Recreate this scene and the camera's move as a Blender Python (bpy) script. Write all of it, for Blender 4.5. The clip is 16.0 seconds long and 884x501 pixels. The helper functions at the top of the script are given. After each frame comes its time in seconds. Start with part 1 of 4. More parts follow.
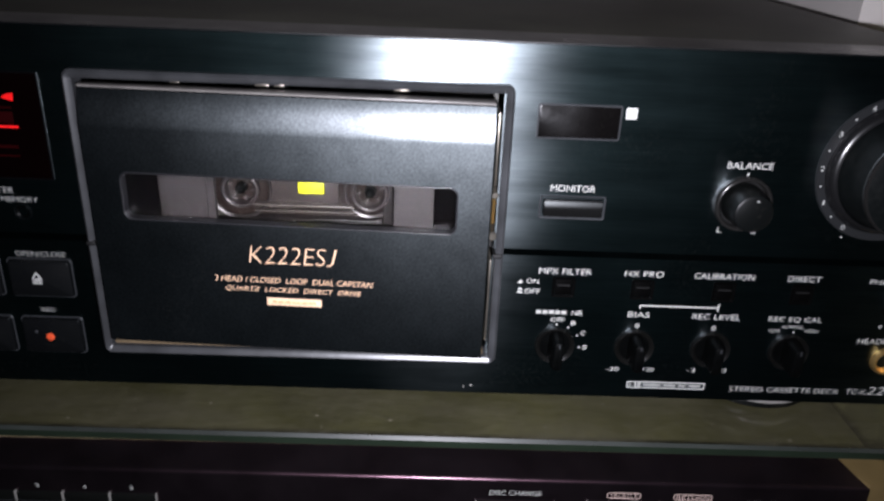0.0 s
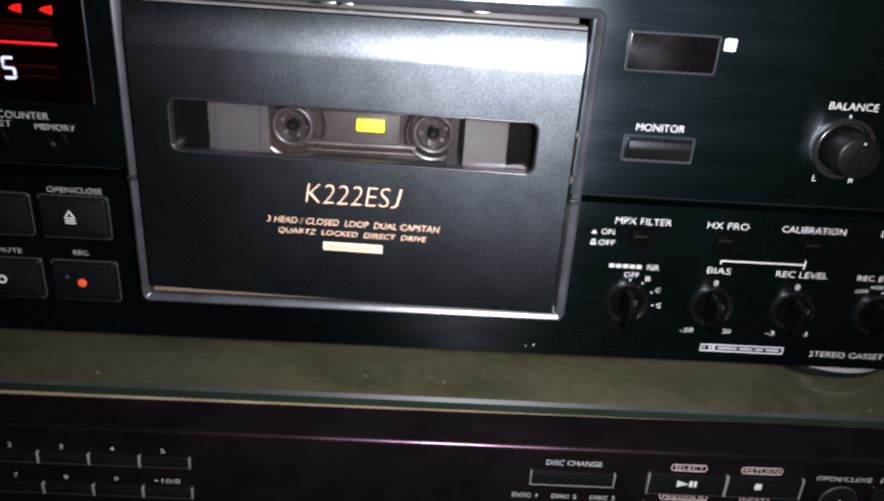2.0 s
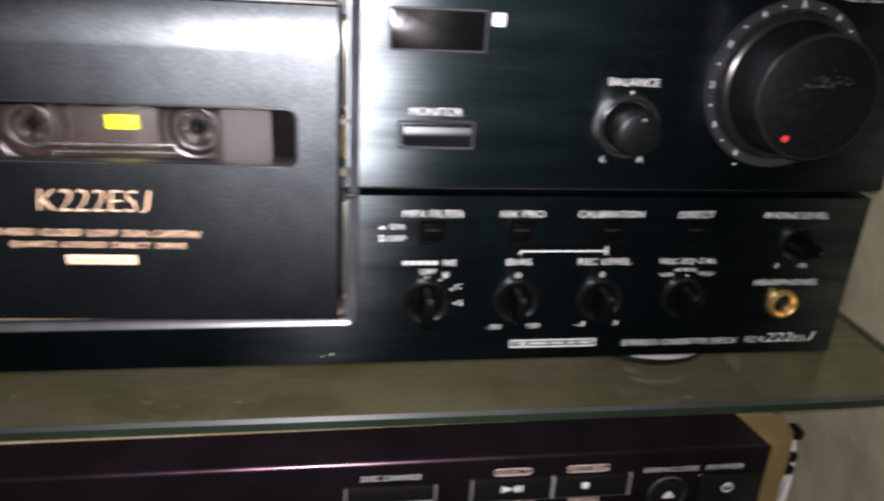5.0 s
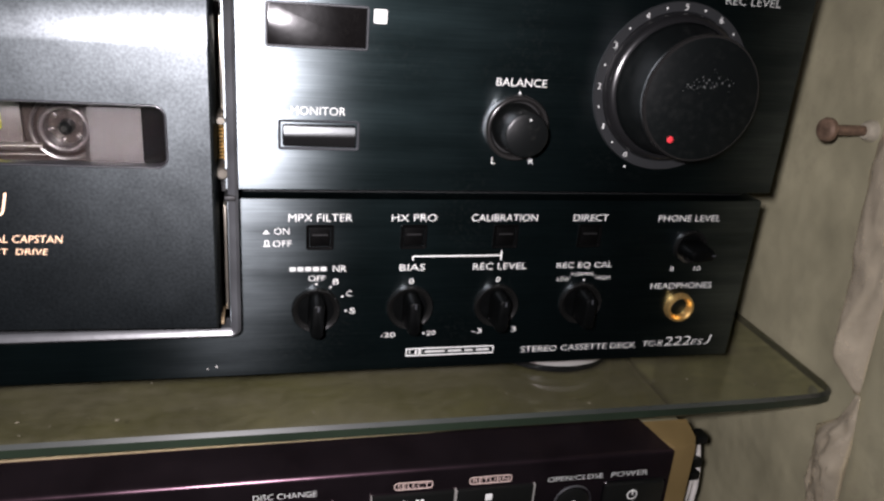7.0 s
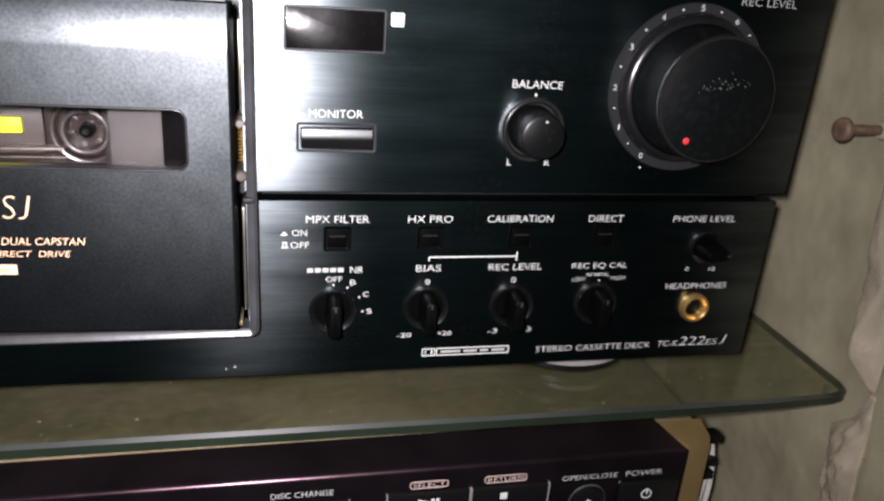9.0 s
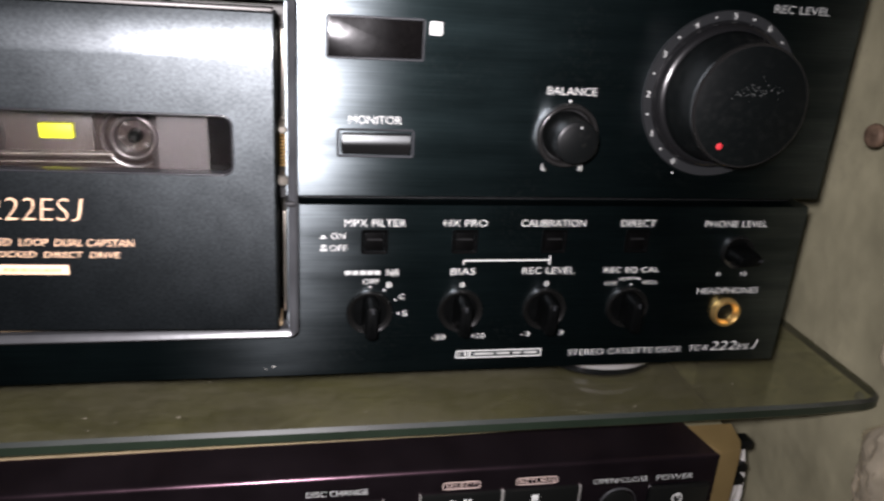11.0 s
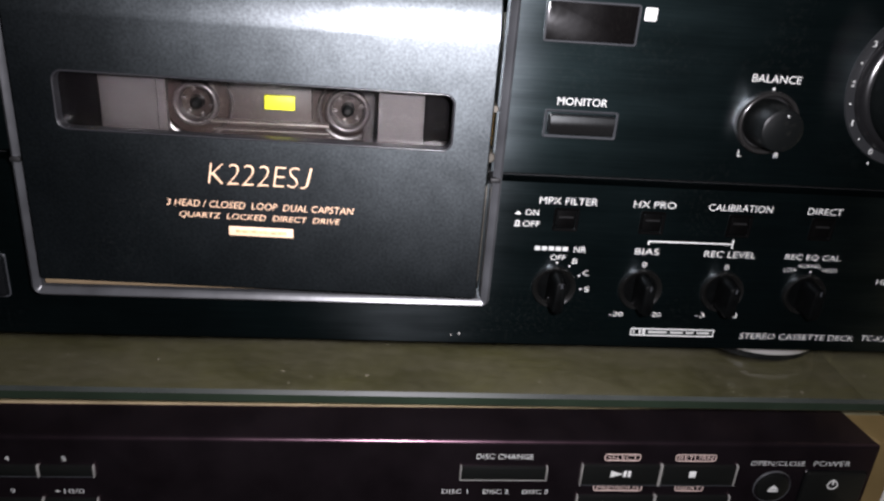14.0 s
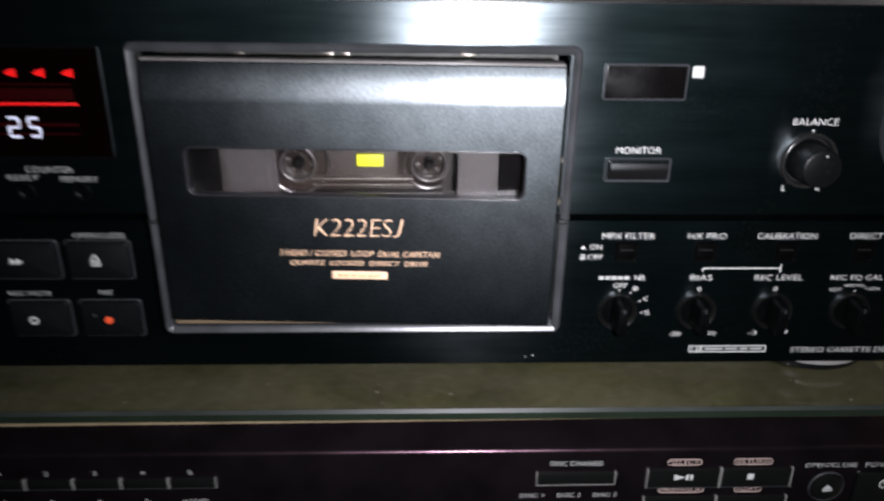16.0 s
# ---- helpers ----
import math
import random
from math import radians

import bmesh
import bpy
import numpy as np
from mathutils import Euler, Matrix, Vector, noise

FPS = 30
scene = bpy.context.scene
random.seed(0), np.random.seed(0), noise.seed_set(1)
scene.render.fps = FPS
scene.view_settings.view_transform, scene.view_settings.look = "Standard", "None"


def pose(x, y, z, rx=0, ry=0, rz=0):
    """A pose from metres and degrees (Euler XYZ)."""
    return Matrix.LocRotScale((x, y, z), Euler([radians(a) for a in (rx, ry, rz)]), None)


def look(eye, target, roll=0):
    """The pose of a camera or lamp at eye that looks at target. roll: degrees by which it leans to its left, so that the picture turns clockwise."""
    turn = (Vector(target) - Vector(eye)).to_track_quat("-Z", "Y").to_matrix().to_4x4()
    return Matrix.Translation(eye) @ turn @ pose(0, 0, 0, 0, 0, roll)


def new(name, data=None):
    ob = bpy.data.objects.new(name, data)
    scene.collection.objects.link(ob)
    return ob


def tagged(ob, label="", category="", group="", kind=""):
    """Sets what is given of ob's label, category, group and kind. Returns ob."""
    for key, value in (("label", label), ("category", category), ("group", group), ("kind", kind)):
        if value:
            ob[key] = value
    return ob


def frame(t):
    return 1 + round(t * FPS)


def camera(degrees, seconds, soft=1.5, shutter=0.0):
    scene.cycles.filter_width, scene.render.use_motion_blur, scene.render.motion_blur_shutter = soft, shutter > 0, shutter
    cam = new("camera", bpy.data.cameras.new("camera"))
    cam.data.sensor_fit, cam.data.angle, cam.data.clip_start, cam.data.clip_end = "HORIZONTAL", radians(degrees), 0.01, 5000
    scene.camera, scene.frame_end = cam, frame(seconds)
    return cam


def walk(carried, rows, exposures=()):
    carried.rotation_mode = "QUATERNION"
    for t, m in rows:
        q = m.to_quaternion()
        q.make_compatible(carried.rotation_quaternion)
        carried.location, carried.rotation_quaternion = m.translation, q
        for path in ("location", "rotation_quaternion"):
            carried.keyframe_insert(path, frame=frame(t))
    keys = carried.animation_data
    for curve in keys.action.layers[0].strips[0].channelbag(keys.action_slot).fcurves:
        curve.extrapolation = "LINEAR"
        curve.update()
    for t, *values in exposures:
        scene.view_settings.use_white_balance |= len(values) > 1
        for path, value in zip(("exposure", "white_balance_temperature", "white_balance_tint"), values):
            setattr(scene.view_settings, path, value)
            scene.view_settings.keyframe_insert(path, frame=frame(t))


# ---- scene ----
cam = camera(60.0, 16.0, soft=2.4, shutter=0.5)
# seconds, eye, yaw, pitch, roll
ROWS = [
    (0.0, 0.0406, -0.2200, 0.1684, -1.36, -24.01, 2.44),
    (0.5, 0.0363, -0.2155, 0.1601, -1.37, -24.88, 3.03),
    (1.0, 0.0324, -0.2132, 0.1547, -1.22, -24.51, 2.56),
    (1.5, 0.0254, -0.2108, 0.1487, -1.42, -24.46, 3.23),
    (2.0, 0.0182, -0.2084, 0.1458, -2.14, -24.38, 3.85),
    (2.5, 0.0204, -0.2087, 0.1470, -2.33, -23.95, 3.57),
    (3.0, 0.0198, -0.2079, 0.1454, -2.78, -23.42, 3.35),
    (3.5, 0.0228, -0.2062, 0.1460, -3.65, -23.08, 2.90),
    (4.0, 0.0296, -0.2052, 0.1441, -4.41, -23.41, 3.07),
    (4.5, 0.0387, -0.2024, 0.1407, -5.76, -22.90, 2.90),
    (5.0, 0.0565, -0.1945, 0.1378, -9.39, -23.28, 3.49),
    (5.2, 0.0636, -0.1892, 0.1385, -12.12, -23.83, 4.77),
    (7.3, 0.0717, -0.1931, 0.1321, -14.06, -21.37, 4.62),
    (7.5, 0.0716, -0.1931, 0.1321, -14.10, -21.53, 4.63),
    (8.0, 0.0708, -0.1927, 0.1328, -13.71, -21.80, 4.48),
    (10.5, 0.0687, -0.1953, 0.1343, -12.90, -21.49, 4.22),
    (11.0, 0.0648, -0.1970, 0.1339, -11.54, -21.27, 3.91),
    (11.5, 0.0437, -0.2003, 0.1373, -7.99, -21.35, 3.31),
    (12.0, 0.0329, -0.1977, 0.1372, -7.24, -22.09, 3.41),
    (12.5, 0.0319, -0.1979, 0.1367, -7.30, -22.27, 3.77),
    (13.0, 0.0317, -0.1991, 0.1359, -7.05, -22.65, 4.29),
    (13.5, 0.0283, -0.1999, 0.1350, -6.43, -23.13, 4.31),
    (14.0, 0.0283, -0.2006, 0.1358, -6.19, -23.70, 4.49),
    (14.5, 0.0309, -0.2025, 0.1346, -6.20, -23.80, 4.57),
    (15.0, 0.0292, -0.2036, 0.1353, -6.36, -23.52, 4.55),
    (15.5, 0.0280, -0.2057, 0.1384, -4.99, -23.39, 3.55),
    (16.0, 0.0167, -0.2215, 0.1587, -2.31, -24.17, 0.92),
]


def carried_pose(x, y, z, yaw, pitch, roll):
    a, b = radians(yaw), radians(pitch)
    way = Vector((-math.sin(a) * math.cos(b), math.cos(a) * math.cos(b), math.sin(b)))
    eye = Vector((x, y, z))
    return look(eye, eye + way, roll)


walk(cam, [(r[0], carried_pose(*r[1:])) for r in ROWS],
     exposures=((0.0, -0.28, 6260, 17), (1.5, 0.0, 6260, 17), (4.2, 0.0, 6310, 17), (5.2, 0.15, 6760, 20), (10.9, 0.13, 6760, 19), (11.5, -0.05, 6710, 18),
                (12.0, -0.08, 6710, 18), (13.5, -0.05, 6560, 18), (15.5, -0.05, 6460, 17), (16.0, -0.28, 6360, 15)))


# ---- light: the dark room has only the small white torch held just under the lens ----
world = bpy.data.worlds.new("dark_room")
world.use_nodes = True
world.node_tree.nodes["Background"].inputs[0].default_value = (0.8, 0.9, 1.0, 1)
world.node_tree.nodes["Background"].inputs[1].default_value = 0.0
scene.world = world

torch = bpy.data.lights.new("torch", "AREA")
torch.shape, torch.size, torch.energy, torch.color = "DISK", 0.012, 0.64, (0.98, 0.99, 1.04)
torch.spread = radians(118)
torch_ob = new("torch", torch)
torch_ob.matrix_world = look((0.050, -0.206, 0.147), (0.052, 0.0, 0.062))



# ---- materials ----
def material(name, color, rough=0.5, metal=0.0, spec=0.5, aniso=0.0, tangent=None, bump=0.0, bump_scale=800.0,
             stretch=(1, 1, 1), vary=0.0, vary_scale=30.0, dust=0.0, dust_scale=120.0, dust_color=(0.35, 0.33, 0.27),
             rough_vary=0.0, emit=None, emit_strength=0.0, coat=0.0, bump_depth=0.0002):
    m = bpy.data.materials.new(name)
    m.use_nodes = True
    nt = m.node_tree
    p = nt.nodes["Principled BSDF"]
    p.inputs["Base Color"].default_value = (*color, 1)
    p.inputs["Roughness"].default_value = rough
    p.inputs["Metallic"].default_value = metal
    p.inputs["Specular IOR Level"].default_value = spec
    p.inputs["Coat Weight"].default_value = coat
    tc = nt.nodes.new("ShaderNodeTexCoord")

    def noise_node(scale, detail=3.0, stretched=(1, 1, 1)):
        mp = nt.nodes.new("ShaderNodeMapping")
        mp.inputs["Scale"].default_value = stretched
        nt.links.new(tc.outputs["Object"], mp.inputs["Vector"])
        n = nt.nodes.new("ShaderNodeTexNoise")
        n.inputs["Scale"].default_value = scale
        n.inputs["Detail"].default_value = detail
        nt.links.new(mp.outputs["Vector"], n.inputs["Vector"])
        return n

    base = None
    if vary:
        n = noise_node(vary_scale, 5.0, stretch)
        ramp = nt.nodes.new("ShaderNodeMapRange")
        ramp.inputs["From Min"].default_value, ramp.inputs["From Max"].default_value = 0.3, 0.7
        ramp.inputs["To Min"].default_value, ramp.inputs["To Max"].default_value = 1 - vary, 1 + vary
        nt.links.new(n.outputs["Fac"], ramp.inputs["Value"])
        mul = nt.nodes.new("ShaderNodeVectorMath")
        mul.operation = "SCALE"
        mul.inputs[0].default_value = color
        nt.links.new(ramp.outputs["Result"], mul.inputs["Scale"])
        base = mul.outputs["Vector"]
        nt.links.new(base, p.inputs["Base Color"])
    if dust:
        n = noise_node(dust_scale, 8.0)
        fine = noise_node(dust_scale * 14, 2.0)
        mul = nt.nodes.new("ShaderNodeMath")
        mul.operation = "MULTIPLY"
        nt.links.new(n.outputs["Fac"], mul.inputs[0])
        nt.links.new(fine.outputs["Fac"], mul.inputs[1])
        ramp = nt.nodes.new("ShaderNodeMapRange")
        ramp.inputs["From Min"].default_value, ramp.inputs["From Max"].default_value = 0.3, 0.5
        ramp.inputs["To Max"].default_value = dust
        nt.links.new(mul.outputs[0], ramp.inputs["Value"])
        mix = nt.nodes.new("ShaderNodeMix")
        mix.data_type = "RGBA"
        mix.inputs["A"].default_value = (*color, 1)
        mix.inputs["B"].default_value = (*dust_color, 1)
        nt.links.new(ramp.outputs["Result"], mix.inputs["Factor"])
        if base:
            nt.links.new(base, mix.inputs["A"])
        nt.links.new(mix.outputs["Result"], p.inputs["Base Color"])
    if rough_vary:
        n = noise_node(vary_scale * 1.7, 4.0)
        ramp = nt.nodes.new("ShaderNodeMapRange")
        ramp.inputs["From Min"].default_value, ramp.inputs["From Max"].default_value = 0.3, 0.7
        ramp.inputs["To Min"].default_value, ramp.inputs["To Max"].default_value = rough - rough_vary, rough + rough_vary
        nt.links.new(n.outputs["Fac"], ramp.inputs["Value"])
        nt.links.new(ramp.outputs["Result"], p.inputs["Roughness"])
    if aniso:
        p.inputs["Anisotropic"].default_value = aniso
        v = nt.nodes.new("ShaderNodeCombineXYZ")
        for i in range(3):
            v.inputs[i].default_value = tangent[i]
        nt.links.new(v.outputs[0], p.inputs["Tangent"])
    if bump:
        n = noise_node(bump_scale, 2.0, stretch)
        b = nt.nodes.new("ShaderNodeBump")
        b.inputs["Strength"].default_value = bump
        b.inputs["Distance"].default_value = bump_depth
        nt.links.new(n.outputs["Fac"], b.inputs["Height"])
        nt.links.new(b.outputs["Normal"], p.inputs["Normal"])
    if emit:
        p.inputs["Emission Color"].default_value = (*emit, 1)
        p.inputs["Emission Strength"].default_value = emit_strength
    return m


def glass(name, color, rough=0.0, ior=1.5):
    m = bpy.data.materials.new(name)
    m.use_nodes = True
    p = m.node_tree.nodes["Principled BSDF"]
    p.inputs["Base Color"].default_value = (*color, 1)
    p.inputs["Roughness"].default_value = rough
    p.inputs["IOR"].default_value = ior
    p.inputs["Transmission Weight"].default_value = 1.0
    return m


def lacquer(name, color, sheen, rough, aniso=0.0, tangent=(0, 0, 1), bump=0.0, bump_scale=1000.0, stretch=(1, 1, 1),
            speck=0.0, speck_scale=2000.0, wear=0.1, wear_scale=40.0, haze=None, haze_rough=0.62, smear=0.0, smear_scale=22.0,
            smear_stretch=(1, 1, 9), dust=0.0):
    """A dark diffuse ground under a sheen that dies away quickly beside the highlight."""
    m = bpy.data.materials.new(name)
    m.use_nodes = True
    nt = m.node_tree
    nt.nodes.remove(nt.nodes["Principled BSDF"])
    out = nt.nodes["Material Output"]
    tc = nt.nodes.new("ShaderNodeTexCoord")
    mp = nt.nodes.new("ShaderNodeMapping")
    mp.inputs["Scale"].default_value = stretch
    nt.links.new(tc.outputs["Object"], mp.inputs["Vector"])

    def grain(scale, source, detail=3.0):
        n = nt.nodes.new("ShaderNodeTexNoise")
        n.inputs["Scale"].default_value, n.inputs["Detail"].default_value = scale, detail
        nt.links.new(source, n.inputs["Vector"])
        return n.outputs["Fac"]

    def ranged(value, lo, hi, a=0.3, b=0.7):
        g = nt.nodes.new("ShaderNodeMapRange")
        g.inputs["From Min"].default_value, g.inputs["From Max"].default_value = a, b
        g.inputs["To Min"].default_value, g.inputs["To Max"].default_value = lo, hi
        nt.links.new(value, g.inputs["Value"])
        return g.outputs["Result"]

    def tint(col, fac):
        v = nt.nodes.new("ShaderNodeVectorMath")
        v.operation = "SCALE"
        v.inputs[0].default_value = col
        nt.links.new(fac, v.inputs["Scale"])
        return v.outputs["Vector"]

    large = ranged(grain(wear_scale, tc.outputs["Object"], 6.0), 1 - wear, 1 + wear)
    fine = ranged(grain(speck_scale, mp.outputs["Vector"]), 1 - speck, 1 + speck, 0.25, 0.75)
    both = nt.nodes.new("ShaderNodeMath")
    both.operation = "MULTIPLY"
    nt.links.new(large, both.inputs[0])
    nt.links.new(fine, both.inputs[1])
    d = nt.nodes.new("ShaderNodeBsdfDiffuse")
    ground = tint(color, both.outputs[0])
    if dust:
        patch = ranged(grain(26.0, tc.outputs["Object"], 5.0), 0.0, 1.0, 0.52, 0.74)
        grit = ranged(grain(900.0, tc.outputs["Object"], 4.0), 0.0, 1.0, 0.50, 0.70)
        lint = nt.nodes.new("ShaderNodeMath")
        lint.operation = "MULTIPLY"
        nt.links.new(patch, lint.inputs[0])
        nt.links.new(grit, lint.inputs[1])
        total = nt.nodes.new("ShaderNodeVectorMath")
        total.operation = "ADD"
        nt.links.new(ground, total.inputs[0])
        nt.links.new(tint((dust, dust * 0.98, dust * 0.9), lint.outputs[0]), total.inputs[1])
        ground = total.outputs["Vector"]
    nt.links.new(ground, d.inputs["Color"])
    if smear:
        sm = nt.nodes.new("ShaderNodeMapping")
        sm.inputs["Scale"].default_value = smear_stretch
        nt.links.new(tc.outputs["Object"], sm.inputs["Vector"])
        wiped = nt.nodes.new("ShaderNodeMath")
        wiped.operation = "MULTIPLY"
        nt.links.new(both.outputs[0], wiped.inputs[0])
        nt.links.new(ranged(grain(smear_scale, sm.outputs["Vector"], 6.0), 1 - smear, 1 + smear), wiped.inputs[1])
        both = wiped
    g = nt.nodes.new("ShaderNodeBsdfAnisotropic")
    g.distribution = "BECKMANN"
    nt.links.new(tint(sheen, both.outputs[0]), g.inputs["Color"])
    g.inputs["Roughness"].default_value = rough
    g.inputs["Anisotropy"].default_value = aniso
    if aniso:
        v = nt.nodes.new("ShaderNodeCombineXYZ")
        for k in range(3):
            v.inputs[k].default_value = tangent[k]
        nt.links.new(v.outputs[0], g.inputs["Tangent"])
    if bump:
        b = nt.nodes.new("ShaderNodeBump")
        b.inputs["Strength"].default_value, b.inputs["Distance"].default_value = bump, 0.0002
        nt.links.new(grain(bump_scale, mp.outputs["Vector"], 2.0), b.inputs["Height"])
        nt.links.new(b.outputs["Normal"], g.inputs["Normal"])
        nt.links.new(b.outputs["Normal"], d.inputs["Normal"])
    add = nt.nodes.new("ShaderNodeAddShader")
    nt.links.new(d.outputs[0], add.inputs[0])
    nt.links.new(g.outputs[0], add.inputs[1])
    if haze:
        w = nt.nodes.new("ShaderNodeBsdfAnisotropic")
        w.distribution = "BECKMANN"
        w.inputs["Roughness"].default_value = haze_rough
        nt.links.new(tint(haze, both.outputs[0]), w.inputs["Color"])
        more = nt.nodes.new("ShaderNodeAddShader")
        nt.links.new(add.outputs[0], more.inputs[0])
        nt.links.new(w.outputs[0], more.inputs[1])
        add = more
    nt.links.new(add.outputs[0], out.inputs["Surface"])
    return m


BRUSHED = lacquer("brushed_black_aluminium", (0.0009, 0.0017, 0.0018), (0.112, 0.128, 0.134), 0.37, 0.44, (1, 0, 0), bump=0.05, bump_scale=40.0,
                  stretch=(1, 1, 70), speck=0.17, speck_scale=45.0, wear=0.25, wear_scale=30.0,
                  haze=(0.0038, 0.0060, 0.0062), haze_rough=0.52, smear=0.38, smear_scale=20.0, smear_stretch=(1, 1, 8), dust=0.0035)


def tint_gloss(m, color):
    m.node_tree.nodes["Principled BSDF"].inputs["Specular Tint"].default_value = (*color, 1)
    return m


SATIN = material("satin_black_plastic", (0.004, 0.0045, 0.005), 0.30, bump=0.15, bump_scale=2500.0, dust=0.008, rough_vary=0.05)
GLOSS = material("gloss_black_plastic", (0.0025, 0.0025, 0.003), 0.18, vary=0.2)
MONITOR = lacquer("satin_grey_button_face", (0.006, 0.006, 0.006), (0.05, 0.053, 0.053), 0.35, bump=0.05, bump_scale=2500.0, speck=0.1)
KNOBLIP = material("shiny_knob_lip", (0.014, 0.0135, 0.013), 0.23, spec=1.0, metal=0.1, vary=0.15)
KNOBRIM = material("satin_black_knob_rim", (0.0045, 0.0045, 0.0042), 0.22, spec=1.0, metal=0.03, vary=0.2)
FLECK = material("pale_scuff", (0.10, 0.105, 0.10), 0.6, vary=0.2)
WELL = material("deep_black_switch_well", (0.001, 0.001, 0.001), 0.5, spec=0.04, vary=0.2)
RIDGE = material("satin_black_ridge", (0.010, 0.010, 0.010), 0.34, spec=1.0, vary=0.1)
SKIRT = material("satin_knob_skirt", (0.008, 0.008, 0.0085), 0.25, spec=1.0, metal=0.05, vary=0.1)
SMALLKNOB = material("black_rotary_plastic", (0.0013, 0.0015, 0.0015), 0.40, spec=0.07, vary=0.3, vary_scale=300.0)
SCUFFED = material("scuffed_black_knob_plastic", (0.003, 0.004, 0.004), 0.45, spec=0.14, bump=0.1, bump_scale=1800.0, dust=0.012, dust_scale=34.0, dust_color=(0.3, 0.3, 0.28))
KNOB = material("matt_black_knob_plastic", (0.003, 0.0036, 0.0036), 0.36, spec=0.3, bump=0.1, bump_scale=1800.0, dust=0.02, dust_scale=60.0)
DOOR = lacquer("speckled_charcoal_door_lacquer", (0.0030, 0.0038, 0.0042), (0.045, 0.048, 0.050), 0.35, 0.20, (0, 0, 1), bump=0.06, bump_scale=2200.0,
               speck=0.26, speck_scale=1300.0, wear=0.2, wear_scale=60.0, haze=(0.066, 0.074, 0.077), haze_rough=0.48, smear=0.14, smear_scale=110.0,
               smear_stretch=(1, 1, 1), dust=0.003)
TOPSTRIP = material("pale_grey_strip", (0.16, 0.15, 0.14), 0.35, vary=0.3, vary_scale=70.0)
# pale colour for the light painted along key edges, and for paint chips
KEYLINE = material("pale_edge_light_and_chips", (0.26, 0.255, 0.235), 0.4, vary=0.15, vary_scale=200.0)
RIM = material("dull_dark_grey_trim", (0.035, 0.037, 0.04), 0.34, vary=0.2, vary_scale=90.0)
TAPE_WINDOW = material("smoky_brown_window_plastic", (0.036, 0.029, 0.027), 0.45, vary=0.25, vary_scale=60.0)
LEDGE = material("pale_moulded_plastic", (0.10, 0.088, 0.08), 0.35, vary=0.2, vary_scale=200.0)
HUBRING = material("clear_smoky_hub_plastic", (0.055, 0.048, 0.048), 0.30, spec=1.0, metal=0.3, vary=0.2)
FRAME = material("grey_metal_trim", (0.05, 0.052, 0.055), 0.30, spec=1.0, metal=0.22, bump=0.2, bump_scale=300.0, vary=0.3, vary_scale=90.0)
LID = material("dusty_dark_steel_lid", (0.042, 0.041, 0.031), 0.5, vary=0.3, vary_scale=25.0, dust=0.35, dust_scale=60.0,
               dust_color=(0.13, 0.122, 0.088), bump=0.1, bump_scale=900.0)
WHITE = material("white_print", (0.64, 0.65, 0.62), 0.6, vary=0.06, vary_scale=400.0)
GREYPRINT = material("grey_print", (0.42, 0.43, 0.41), 0.6, vary=0.1, vary_scale=400.0)
ROSEPRINT = material("pale_rose_print", (0.66, 0.50, 0.44), 0.6, vary=0.08, vary_scale=400.0)
GOLDPRINT = material("pale_gold_print", (0.86, 0.57, 0.37), 0.5, vary=0.08, vary_scale=400.0)
BRASS = material("polished_gold_plating", (0.85, 0.55, 0.20), 0.34, metal=0.9, vary=0.1, vary_scale=200.0)
RAIL = material("dull_brass_rail", (0.34, 0.25, 0.15), 0.4, metal=0.5, vary=0.2, vary_scale=60.0)
STEEL = material("worn_steel_mechanism", (0.34, 0.31, 0.26), 0.3, metal=0.9, vary=0.3, vary_scale=150.0, bump=0.2, bump_scale=400.0)
CHROME = material("silver_foot_trim", (0.45, 0.44, 0.42), 0.3, metal=0.4, vary=0.1)
WINDOW_RIM = material("bevelled_smoky_rim", (0.018, 0.018, 0.020), 0.30, spec=1.0, vary=0.2)
WINDOW = glass("clear_smoked_window_plastic", (0.72, 0.70, 0.68), 0.03, 1.45)


